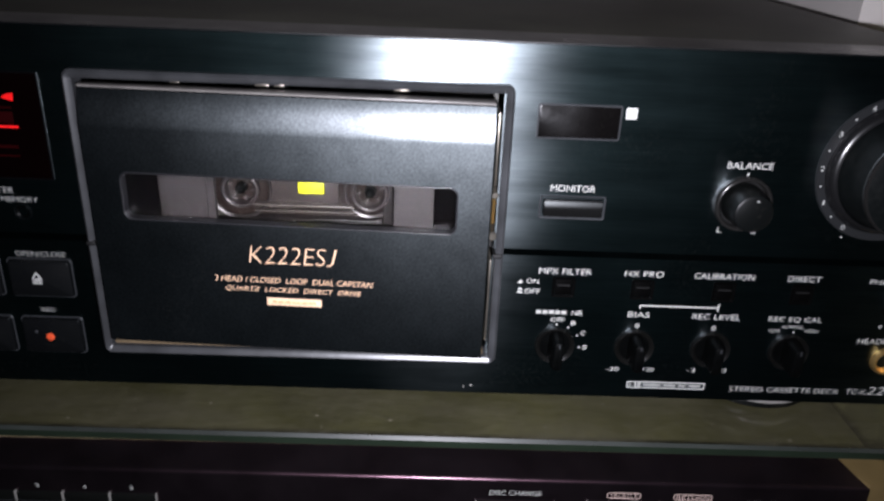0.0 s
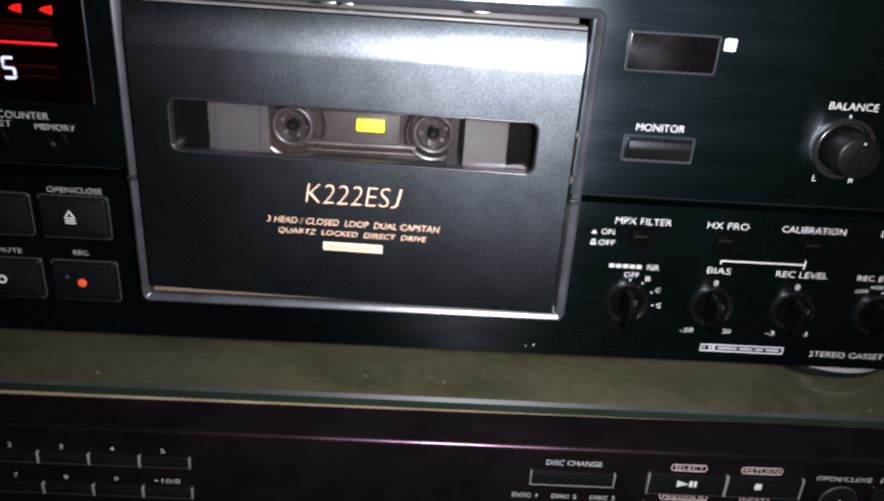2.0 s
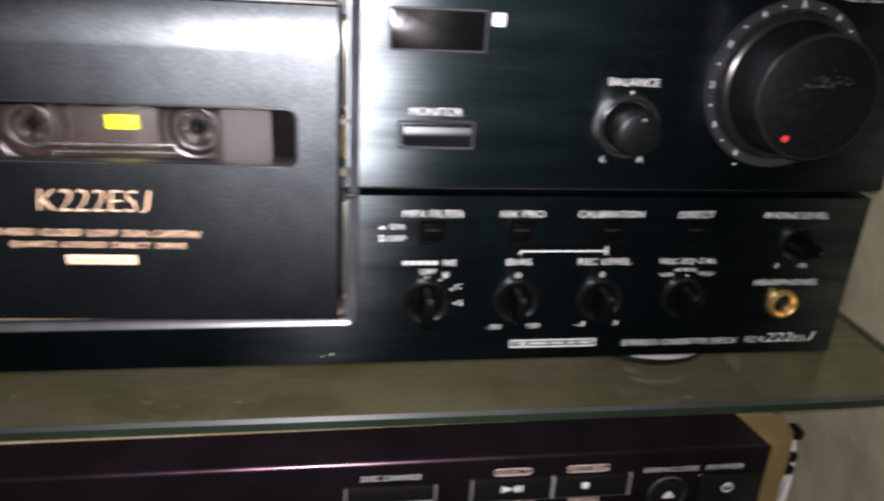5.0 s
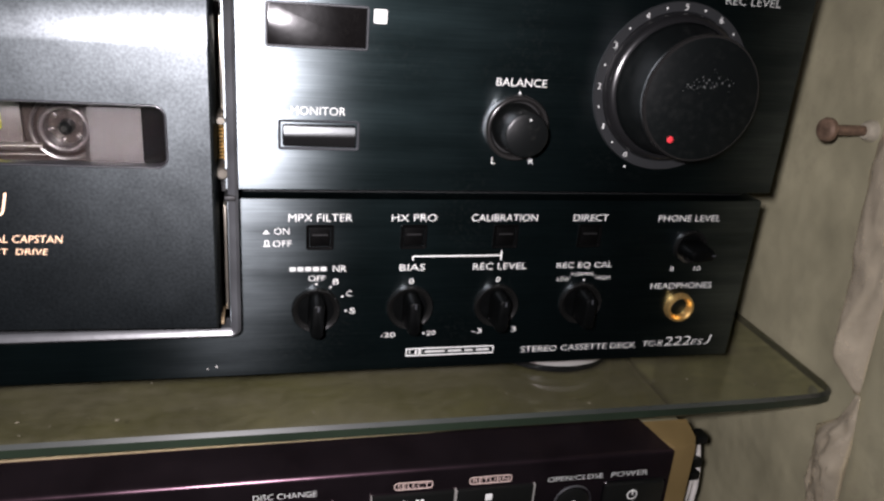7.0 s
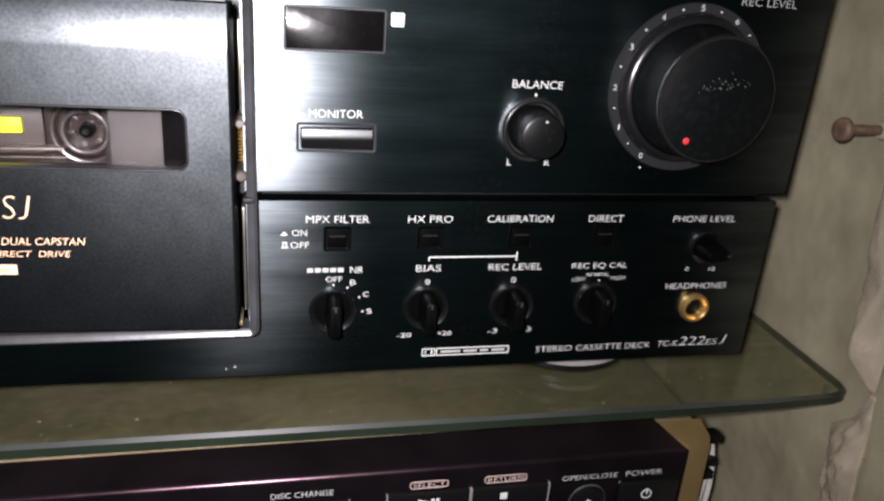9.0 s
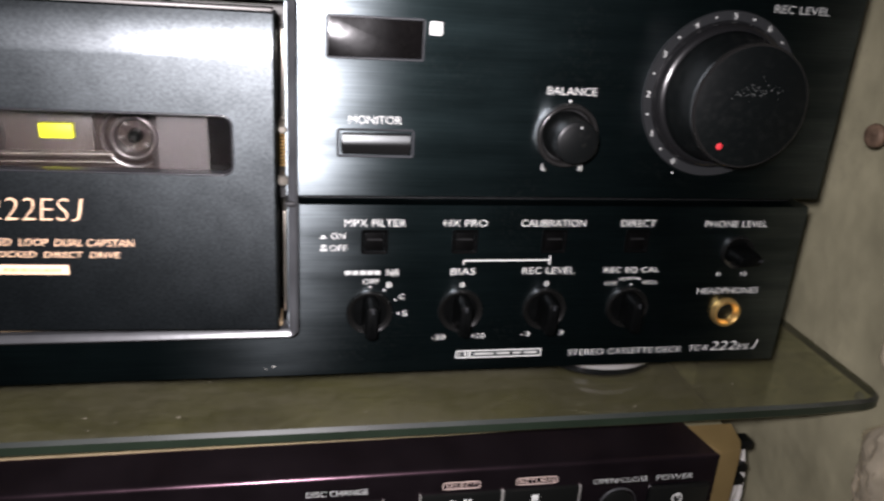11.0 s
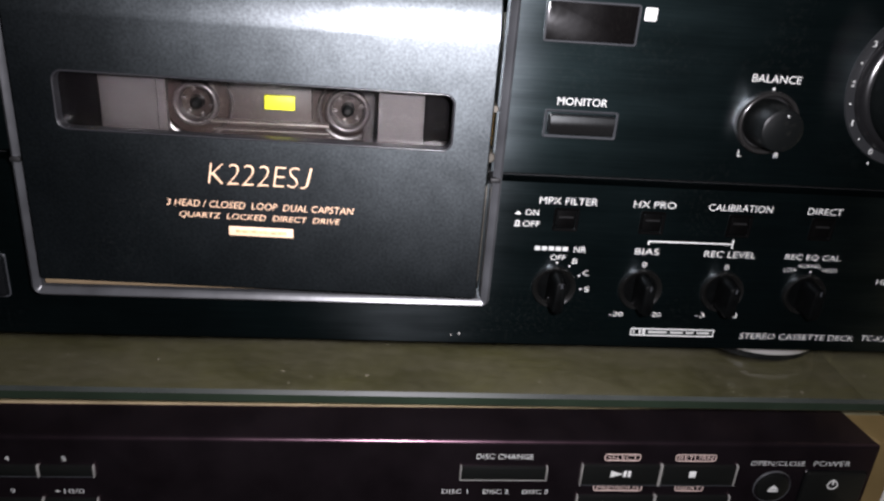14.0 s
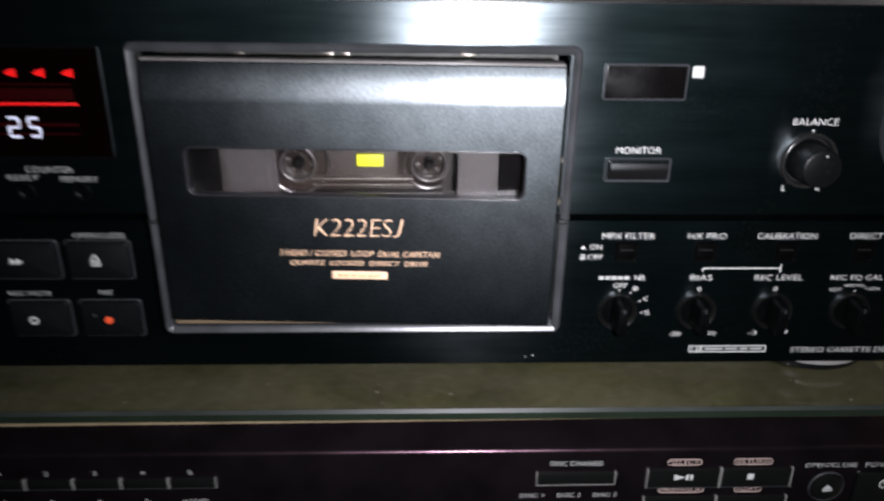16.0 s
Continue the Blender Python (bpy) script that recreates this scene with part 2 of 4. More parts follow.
def shelf_glass(name, tint, dust_color, least, most):
    """Clear tinted glass with an angle-driven gloss under an uneven layer of dust and wipe marks."""
    m = bpy.data.materials.new(name)
    m.use_nodes = True
    nt = m.node_tree
    nt.nodes.remove(nt.nodes["Principled BSDF"])
    out = nt.nodes["Material Output"]
    clear = nt.nodes.new("ShaderNodeBsdfTransparent")
    clear.inputs["Color"].default_value = (*tint, 1)
    gloss = nt.nodes.new("ShaderNodeBsdfGlossy")
    gloss.inputs["Roughness"].default_value = 0.04
    facing = nt.nodes.new("ShaderNodeLayerWeight")
    facing.inputs["Blend"].default_value = 0.5
    steep = nt.nodes.new("ShaderNodeMath")
    steep.operation = "POWER"
    steep.inputs[1].default_value = 4.0
    nt.links.new(facing.outputs["Facing"], steep.inputs[0])
    share = nt.nodes.new("ShaderNodeMath")
    share.operation = "MULTIPLY_ADD"
    share.inputs[1].default_value, share.inputs[2].default_value = 0.7, 0.04
    nt.links.new(steep.outputs[0], share.inputs[0])
    body = nt.nodes.new("ShaderNodeMixShader")
    nt.links.new(share.outputs[0], body.inputs[0])
    nt.links.new(clear.outputs[0], body.inputs[1])
    nt.links.new(gloss.outputs[0], body.inputs[2])
    tc = nt.nodes.new("ShaderNodeTexCoord")
    values = []
    for scale, stretch, lo, hi in ((17.0, (1, 3.2, 1), 0.38, 0.66), (190.0, (1, 1.6, 1), 0.45, 0.70)):
        mp = nt.nodes.new("ShaderNodeMapping")
        mp.inputs["Scale"].default_value = stretch
        nt.links.new(tc.outputs["Object"], mp.inputs["Vector"])
        n = nt.nodes.new("ShaderNodeTexNoise")
        n.inputs["Scale"].default_value, n.inputs["Detail"].default_value = scale, 6.0
        nt.links.new(mp.outputs["Vector"], n.inputs["Vector"])
        g = nt.nodes.new("ShaderNodeMapRange")
        g.inputs["From Min"].default_value, g.inputs["From Max"].default_value = lo, hi
        nt.links.new(n.outputs["Fac"], g.inputs["Value"])
        values.append(g.outputs["Result"])
    mean = nt.nodes.new("ShaderNodeMix")
    mean.inputs["Factor"].default_value = 0.3
    nt.links.new(values[0], mean.inputs["A"])
    nt.links.new(values[1], mean.inputs["B"])
    g = nt.nodes.new("ShaderNodeMapRange")
    g.inputs["To Min"].default_value, g.inputs["To Max"].default_value = least, most
    nt.links.new(mean.outputs["Result"], g.inputs["Value"])
    d = nt.nodes.new("ShaderNodeBsdfDiffuse")
    d.inputs["Color"].default_value = (*dust_color, 1)
    mix = nt.nodes.new("ShaderNodeMixShader")
    nt.links.new(g.outputs["Result"], mix.inputs[0])
    nt.links.new(body.outputs[0], mix.inputs[1])
    nt.links.new(d.outputs[0], mix.inputs[2])
    nt.links.new(mix.outputs[0], out.inputs["Surface"])
    return m


SHELF_GLASS = shelf_glass("green_tinted_shelf_glass", (0.92, 0.93, 0.84), (0.155, 0.142, 0.098), 0.02, 0.38)
ARRIS = material("polished_glass_arris", (0.03, 0.035, 0.031), 0.27, spec=1.0, vary=0.4, vary_scale=25.0)
GLASS_EDGE = material("ground_green_glass_edge", (0.014, 0.022, 0.014), 0.3, vary=0.25, vary_scale=30.0)
SMOKE = material("smoked_display_plastic", (0.003, 0.0026, 0.0026), 0.22, spec=0.35, vary=0.3, dust=0.010, dust_scale=160.0, bump=0.35, bump_scale=170.0, rough_vary=0.1)
REDWINDOW = material("dark_red_display_plastic", (0.0015, 0.0004, 0.0005), 0.08, vary=0.2)
CASSETTE = material("grey_cassette_shell", (0.027, 0.0235, 0.0245), 0.5, vary=0.12, vary_scale=80.0, bump=0.2, bump_scale=1500.0)
CASSETTE_DARK = material("smoky_cassette_shell", (0.018, 0.015, 0.015), 0.5, vary=0.2, vary_scale=120.0)
TAPE = material("brown_tape_pack", (0.02, 0.014, 0.012), 0.3, vary=0.2, vary_scale=300.0)
HUBDARK = material("dark_violet_grey_plastic", (0.011, 0.0098, 0.0112), 0.35, vary=0.2, vary_scale=300.0)
YELLOW = material("yellow_sticker", (0.75, 0.78, 0.02), 0.5, vary=0.06, vary_scale=200.0, emit=None)
ORANGE = material("orange_red_record_mark", (0.85, 0.10, 0.03), 0.5, vary=0.05)
REDDOT = material("red_index_mark", (0.75, 0.04, 0.05), 0.5, vary=0.05)
LIT_RED = material("lit_red_segment", (0.3, 0.0, 0.0), 0.4, emit=(1.0, 0.015, 0.015), emit_strength=0.8)
DIM_RED = material("dimly_lit_red_segment", (0.0008, 0.0002, 0.0002), 0.3, spec=0.1, emit=(1.0, 0.02, 0.05), emit_strength=0.016)
LIT_WHITE = material("lit_blue_white_segment", (0.3, 0.3, 0.35), 0.4, emit=(0.75, 0.8, 1.0), emit_strength=0.9)
PLAYER_BLACK = tint_gloss(material("dark_plum_gloss_fascia", (0.0054, 0.0042, 0.0049), 0.24, spec=1.0, vary=0.3, vary_scale=60.0, rough_vary=0.03),
                          (1.0, 0.58, 0.74))
PLAYER_BUTTON = material("black_button_plastic", (0.006, 0.0065, 0.006), 0.3, bump=0.1, bump_scale=1500.0)
CHAMPAGNE = material("champagne_gold_paint", (0.27, 0.19, 0.08), 0.4, metal=0.45, vary=0.15, vary_scale=60.0, bump=0.15, bump_scale=1200.0)
LIDEDGE = material("bright_champagne_edge", (0.52, 0.42, 0.25), 0.38, metal=0.35, vary=0.25, vary_scale=60.0)
LIDGOLD = material("dusty_champagne_lid", (0.125, 0.114, 0.070), 0.55, metal=0.1, vary=0.4, vary_scale=26.0, dust=0.25, dust_scale=50.0,
                   dust_color=(0.20, 0.187, 0.108))
WALL = material("olive_grey_painted_wall", (0.395, 0.368, 0.245), 0.45, vary=0.26, vary_scale=26.0, bump=0.6, bump_scale=48.0, bump_depth=0.003,
                dust=0.3, dust_scale=25.0, dust_color=(0.28, 0.24, 0.18), rough_vary=0.1)
CREAM = material("cream_plaster", (0.82, 0.77, 0.73), 0.7, vary=0.08, vary_scale=9.0, bump=0.4, bump_scale=160.0)
FOIL = material("crumpled_silver_foil", (0.86, 0.75, 0.56), 0.24, metal=0.50, vary=0.2, vary_scale=70.0, bump=0.25, bump_scale=160.0, bump_depth=0.0006, rough_vary=0.1)
RUST = material("rusty_brown_screw", (0.22, 0.145, 0.10), 0.55, metal=0.4, vary=0.4, vary_scale=400.0, bump=0.6, bump_scale=700.0)
DOWEL = material("milky_plastic_plug", (0.45, 0.41, 0.32), 0.35, vary=0.15, vary_scale=300.0)
CABLE = material("white_cable_sheath", (0.6, 0.58, 0.54), 0.45, vary=0.1, vary_scale=200.0)
BLACKHOLE = material("unlit_black_recess", (0.003, 0.003, 0.003), 0.6, vary=0.2)
HOLDER = material("deep_black_holder_plastic", (0.0022, 0.002, 0.0022), 0.22, spec=0.08, vary=0.2)
# the unlit room's darkness, put into the colour of its unseen surfaces
SHADOWGREY = material("unseen_room_dark_grey", (0.03, 0.03, 0.028), 0.7, vary=0.15, vary_scale=6.0, bump=0.3, bump_scale=120.0)


# ---- building helpers ----
def finish(name, bm, mat, smooth=True):
    me = bpy.data.meshes.new(name)
    bmesh.ops.recalc_face_normals(bm, faces=bm.faces)
    bm.to_mesh(me)
    bm.free()
    me.materials.append(mat)
    if smooth:
        me.shade_smooth()
        me.set_sharp_from_angle(angle=radians(32))
    return me


def part(name, bm, mat, parent, label="", smooth=True):
    ob = new(name, finish(name, bm, mat, smooth))
    ob.parent = parent
    if label:
        tagged(ob, label)
    return ob


def thing(name, label, category, group="", kind="", at=(0, 0, 0)):
    ob = new(name)
    ob.location = at
    ob.empty_display_size = 0.01
    return tagged(ob, label, category, group, kind)


def structure(name, bm, mat, label="", smooth=False):
    ob = new(name, finish(name, bm, mat, smooth))
    return tagged(ob, label, "", "", "structure")


def add_box(bm, x0, x1, y0, y1, z0, z1, bevel=0.0, segs=2):
    r = bmesh.ops.create_cube(bm, size=1.0)
    vs = r["verts"]
    for v in vs:
        v.co = Vector(((x0 + x1) / 2 + v.co.x * (x1 - x0), (y0 + y1) / 2 + v.co.y * (y1 - y0), (z0 + z1) / 2 + v.co.z * (z1 - z0)))
    if bevel:
        es = list({e for v in vs for e in v.link_edges})
        bmesh.ops.bevel(bm, geom=es, offset=bevel, segments=segs, profile=0.5, affect="EDGES")
    return bm


def box(*a, **k):
    return add_box(bmesh.new(), *a, **k)


def outline(cx, cz, w, h, r, n=6):
    pts = []
    r = min(r, w / 2, h / 2)
    for sx, sz, a0 in ((1, 1, 0), (-1, 1, 90), (-1, -1, 180), (1, -1, 270)):
        for i in range(n + 1):
            a = radians(a0 + 90 * i / n)
            pts.append((cx + sx * (w / 2 - r) + r * math.cos(a), cz + sz * (h / 2 - r) + r * math.sin(a)))
    return pts


def loft(bm, loops, cap_front=True, cap_back=True):
    """Rings of points joined one after another: each ring a list of (x, y, z)."""
    rings = [[bm.verts.new(p) for p in ring] for ring in loops]
    n = len(rings[0])
    for a, b in zip(rings, rings[1:]):
        for i in range(n):
            bm.faces.new((a[i], a[(i + 1) % n], b[(i + 1) % n], b[i]))
    if cap_front:
        bm.faces.new(rings[0])
    if cap_back:
        bm.faces.new(list(reversed(rings[-1])))
    return bm


def add_pad(bm, cx, cz, w, h, r, front, back, edge=0.0004):
    """A rounded rectangular block facing the front, with a softened front edge."""
    def ring(d, y):
        return [(x, y, z) for x, z in outline(cx, cz, w - 2 * d, h - 2 * d, max(r - d, 0.0001))]
    return loft(bm, [ring(edge, front), ring(edge * 0.3, front + edge * 0.3), ring(0, front + edge), ring(0, back)])


def pad(*a, **k):
    return add_pad(bmesh.new(), *a, **k)


def add_ring(bm, cx, cz, w, h, r, wall, front, back, edge=0.0005, slope=0.0):
    """A rounded rectangular frame; slope sets the inner edge of its front face back."""
    def ring(d, y):
        return [(x, y, z) for x, z in outline(cx, cz, w - 2 * d, h - 2 * d, max(r - d, 0.0002))]
    loops = [ring(0, back), ring(0, front + edge), ring(edge, front), ring(wall - edge, front + slope),
             ring(wall, front + slope + edge), ring(wall, back), ring(0, back)]
    loft(bm, loops, False, False)
    bmesh.ops.remove_doubles(bm, verts=bm.verts, dist=1e-6)
    return bm


def lathe(profile, cx, cz, seg=48, close=True):
    """Turned about an axis towards the viewer; profile: radius and y, from the front middle to the back."""
    bm = bmesh.new()
    loops = [[(cx + r * math.cos(2 * math.pi * i / seg), y, cz + r * math.sin(2 * math.pi * i / seg)) for i in range(seg)]
             for r, y in profile]
    return loft(bm, loops, close, close)


def prism(points, front, back):
    bm = bmesh.new()
    return loft(bm, [[(x, front, z) for x, z in points], [(x, back, z) for x, z in points]])


def lettering(words, x0, x1, zc, h, y, mat, parent, bold=0.0, lean=0.0, name="lettering"):
    """Printed words fitted to the width x0..x1 and the cap height h, in front of the face at y."""
    cu = bpy.data.curves.new("lettering", "FONT")
    cu.body, cu.size, cu.offset, cu.shear, cu.resolution_u = words, 1.0, bold - 0.017, lean, 3
    cu.extrude = 0.0
    tmp = bpy.data.objects.new("lettering_curve", cu)
    scene.collection.objects.link(tmp)
    me = bpy.data.meshes.new_from_object(tmp.evaluated_get(bpy.context.evaluated_depsgraph_get()))
    bpy.data.objects.remove(tmp)
    co = np.array([v.co[:] for v in me.vertices])
    lo, hi = co.min(0), co.max(0)
    for v in me.vertices:
        u = (v.co.x - lo[0]) / (hi[0] - lo[0])
        w = (v.co.y - lo[1]) / (hi[1] - lo[1]) - 0.5
        v.co = Vector((x0 + u * (x1 - x0), y - 0.00012, zc + w * h))
    me.materials.clear()
    me.materials.append(mat)
    ob = new(name, me)
    ob.parent = parent
    return ob


def bar(x0, x1, zc, h, y, mat, parent, name="print_bar", r=0.0002):
    return part(name, add_pad(bmesh.new(), (x0 + x1) / 2, zc, x1 - x0, h, r, y - 0.00015, y + 0.0002, 0.00005), mat, parent)


def dot(x, z, r, y, mat, parent, name="index_dot"):
    return part(name, lathe([(r * 0.8, y - 0.00018), (r, y - 0.0001), (r, y + 0.0003)], x, z, 14), mat, parent)


def tube(points, r, seg=8):
    bm = bmesh.new()
    loops = []
    for i, p in enumerate(points):
        p = Vector(p)
        d = (Vector(points[min(i + 1, len(points) - 1)]) - Vector(points[max(i - 1, 0)])).normalized()
        a = d.cross(Vector((0.3, 1, 0.2))).normalized()
        b = d.cross(a)
        loops.append([tuple(p + r * (a * math.cos(2 * math.pi * k / seg) + b * math.sin(2 * math.pi * k / seg))) for k in range(seg)])
    return loft(bm, loops)


# ---- the setting ----
structure("wall_right", box(0.267, 0.30, -0.075, 0.118, -0.45, 0.62), WALL, "olive grey painted side wall with dents and scuffs")
structure("wall_back", box(-0.62, 0.62, 0.46, 0.50, -0.45, 0.62), CREAM, "cream plastered wall behind the shelves")
structure("wall_pier", box(0.2225, 0.30, 0.118, 0.46, 0.02, 0.62), CREAM, "cream plastered pier beside the shelves")
structure("wall_pier_foot", box(0.2225, 0.30, 0.118, 0.46, -0.45, 0.02), WALL, "olive grey painted foot of the pier")
# unseen surfaces, added to close the room and kept dark by their colour
structure("wall_side", box(0.58, 0.62, -0.9, 0.46, -0.45, 0.62), SHADOWGREY, "unseen dark grey side wall added to close the room")
structure("wall_left", box(-0.66, -0.62, -0.9, 0.50, -0.45, 0.62), SHADOWGREY, "unseen dark grey wall added on the left")
structure("wall_front", box(-0.66, 0.62, -0.94, -0.90, -0.45, 0.62), SHADOWGREY, "unseen dark grey wall added behind the camera")
structure("ceiling", box(-0.66, 0.62, -0.94, 0.50, 0.62, 0.66), SHADOWGREY, "unseen dark grey ceiling added over the room")
structure("floor", box(-0.66, 0.62, -0.94, 0.50, -0.49, -0.45), SHADOWGREY, "unseen dark grey floor added under the shelves")


def glass_plate(name, z_top, thick, label):
    """A plate with a straight front, its far corner rounded off, and ground edges."""
    def plan(d):
        pts = [(-0.40 + d, 0.36 - d), (-0.40 + d, -0.003 + d), (0.20, -0.003 + d)]
        r = 0.007
        pts += [(0.235, -0.0027 + d), (0.2570, -0.0016 + d)]
        for i in range(7):
            a = radians(-80 + 80 * i / 6)
            pts.append((0.2655 - r - d + r * math.cos(a), -0.001 + d + r + r * math.sin(a)))
        pts += [(0.2655 - d, 0.116), (0.2215 - d, 0.116), (0.2215 - d, 0.36 - d)]
        return pts
    bm = bmesh.new()
    e = 0.0007
    loft(bm, [[(x, y, z_top) for x, y in plan(e)], [(x, y, z_top - e) for x, y in plan(0)],
              [(x, y, z_top - thick + e) for x, y in plan(0)], [(x, y, z_top - thick) for x, y in plan(e)]])
    shelf = thing(name, label, "shelf")
    part("glass_plate", bm, SHELF_GLASS, shelf)
    bm = bmesh.new()
    pts = [p for p in plan(-0.0002)][1:-1]
    for k in range(len(pts) - 1):
        (x0, y0), (x1, y1) = pts[k], pts[k + 1]
        bm.faces.new([bm.verts.new(c) for c in ((x0, y0, z_top - 0.0011), (x1, y1, z_top - 0.0011), (x1, y1, z_top - thick + 0.0009), (x0, y0, z_top - thick + 0.0009))])
    bmesh.ops.remove_doubles(bm, verts=bm.verts, dist=1e-6)
    part("ground_edge", bm, GLASS_EDGE, shelf, "dark green ground glass edge")
    bm = bmesh.new()
    upper, lower = plan(e * 1.1)[1:-1], plan(-0.0003)[1:-1]
    for k in range(len(upper) - 1):
        bm.faces.new([bm.verts.new(c) for c in ((*upper[k], z_top + 0.0001), (*upper[k + 1], z_top + 0.0001), (*lower[k + 1], z_top - 0.0010), (*lower[k], z_top - 0.0010))])
    bmesh.ops.remove_doubles(bm, verts=bm.verts, dist=1e-6)
    part("arris", bm, ARRIS, shelf, "bright polished upper edge of the glass")
    return shelf


upper_shelf = glass_plate("glass_shelf", 0.0, 0.0046, "green-edged clear glass shelf with dust and smears")
lower_shelf = glass_plate("glass_shelf", -0.128, 0.0052, "green-edged clear glass shelf under the disc player")


def shelf_pin(parent, y, z):
    part("shelf_pin", lathe([(0.002, 0), (0.003, 0.0006), (0.003, 0.004)], 0, 0, 18), CHROME, parent).matrix_local = (
        Matrix.Translation((0.2665, y, z)) @ pose(0, 0, 0, 0, 0, -90))


for y in (0.012, 0.30):
    shelf_pin(upper_shelf, y, -0.0085)
    shelf_pin(lower_shelf, y, -0.1365)

# ---- the cassette deck ----
deck = thing("cassette_deck", "black brushed-aluminium stereo cassette deck on a glass shelf, loaded and lit", "cassette deck")
UP, LOW = 0.0015, 0.0055


def face_with_opening(x0, x1, z0, z1, hx0, hx1, hz0, hz1, y0, y1, r):
    """The parts of a fascia round the cassette well, as one plate with bevelled outer edges."""
    bm = bmesh.new()
    if hz0 > z0:
        add_box(bm, x0, x1, y0, y1, z0, hz0)
    if hz1 < z1:
        add_box(bm, x0, x1, y0, y1, hz1, z1)
    lo, hi = max(z0, hz0), min(z1, hz1)
    add_box(bm, x0, hx0, y0, y1, lo, hi)
    add_box(bm, hx1, x1, y0, y1, lo, hi)
    bmesh.ops.remove_doubles(bm, verts=bm.verts, dist=1e-6)
    # inner walls between the joined blocks
    doubled = [f for f in bm.faces if all(len(e.link_faces) > 2 for e in f.edges)]
    bmesh.ops.delete(bm, geom=doubled, context="FACES_ONLY")
    return bm


HX, HZ0, HZ1 = 0.0622, 0.0318, 0.1207
part("upper_fascia", face_with_opening(-0.2205, 0.2205, 0.0712, 0.1346, -HX, HX, HZ0, HZ1, UP, 0.022, 0), BRUSHED, deck,
     "brushed black aluminium upper front panel", smooth=False)
part("lower_fascia", face_with_opening(-0.2215, 0.2215, 0.0137, 0.0672, -HX, HX, HZ0, HZ1, LOW, 0.022, 0), BRUSHED, deck,
     "brushed black aluminium lower front panel", smooth=False)
part("fascia_groove", box(-0.2185, 0.2185, 0.012, 0.0215, 0.0672, 0.0712), BLACKHOLE, deck)
part("top_edge", prism([(-0.2205, 0.1346), (0.2205, 0.1346), (0.2205, 0.1350), (-0.2205, 0.1350)], 0.0025, 0.022), SATIN, deck)
chassis = part("chassis", box(-0.2115, 0.2115, 0.022, 0.345, 0.0145, 0.1325, bevel=0.001), LID, deck,
               "dusty dark steel casing")
for sx in (-1, 1):
    for y in (0.0435, 0.30):
        foot = part("foot", bmesh.new(), KNOB, deck)
        bm = bmesh.new()
        prof = [(0.0235, 0.0005), (0.0245, 0.0012), (0.0245, 0.0125), (0.023, 0.0146)]
        loft(bm, [[(sx * 0.172 + r * math.cos(2 * math.pi * i / 40), y + r * math.sin(2 * math.pi * i / 40), z) for i in range(40)]
                  for r, z in prof])
        foot.data = finish("foot", bm, KNOB)
        bm = bmesh.new()
        prof = [(0.0246, 0.0034), (0.0256, 0.0040), (0.0262, 0.0090), (0.0250, 0.0098)]
        loft(bm, [[(sx * 0.172 + r * math.cos(2 * math.pi * i / 40), y + r * math.sin(2 * math.pi * i / 40), z) for i in range(40)]
                  for r, z in prof], False, False)
        part("foot_trim", bm, CHROME, foot, "bright silver trim ring")

# cassette well, its mechanism and frame
part("well_back", box(-HX, HX, 0.034, 0.036, HZ0 - 0.001, HZ1 + 0.001), BLACKHOLE, deck)
well = bmesh.new()
add_box(well, -HX - 0.001, -HX, 0.006, 0.036, HZ0, HZ1)
add_box(well, HX, HX + 0.001, 0.006, 0.036, HZ0, HZ1)
add_box(well, -HX, HX, 0.006, 0.036, HZ0 - 0.001, HZ0)
add_box(well, -HX, HX, 0.006, 0.036, HZ1, HZ1 + 0.001)
part("well_wall", well, BLACKHOLE, deck, smooth=False)
frame_bm = bmesh.new()
add_ring(frame_bm, 0.0003, 0.0763, 0.1298, 0.0936, 0.0026, 0.0026, -0.0012, 0.006, 0.0008, 0.0004)
part("door_frame", frame_bm, FRAME, deck, "worn grey metal frame round the cassette door")
for sx in (-1, 1):
    part("frame_notch", box(sx * 0.0632 - 0.0014, sx * 0.0632 + 0.0014, -0.0018, 0.004, 0.0688, 0.0702, bevel=0.0003), BLACKHOLE, deck)
part("door_hinge_rail", box(-0.0608, 0.0608, -0.0004, 0.009, 0.0332, 0.0345, bevel=0.0003), RAIL, deck, "dull brass-coloured rail under the door")
part("door_guide", box(0.0613, 0.0620, 0.0035, 0.02, 0.036, 0.066, bevel=0.0002), STEEL, deck, "bright steel door guide")
part("door_guide", box(0.0613, 0.0620, 0.0055, 0.02, 0.0905, 0.1135, bevel=0.0002), STEEL, deck)
part("door_guide", box(-0.0620, -0.0613, 0.0005, 0.02, 0.036, 0.066, bevel=0.0002), STEEL, deck)
part("spring", tube([(0.0614 + 0.0006 * math.cos(i * 1.1), 0.005 + 0.0006 * math.sin(i * 1.1), 0.078 + 0.00016 * i) for i in range(60)], 0.00022, 6),
     BRASS, deck, "thin brass spring")
part("damper_pin", lathe([(0.0012, 0.001), (0.0016, 0.0015), (0.0016, 0.012)], 0.0614, 0.0752, 18), STEEL, deck)
part("damper_pin", lathe([(0.0009, 0.001), (0.0012, 0.0015), (0.0012, 0.012)], 0.0614, 0.0888, 18), STEEL, deck)
for x0, x1 in ((-0.0345, -0.0315), (-0.0100, -0.0060), (-0.0045, -0.0015), (0.0300, 0.0345)):
    part("top_clip", box(x0, x1, 0.0005, 0.012, 0.1199, 0.1206, bevel=0.0002), STEEL, deck)

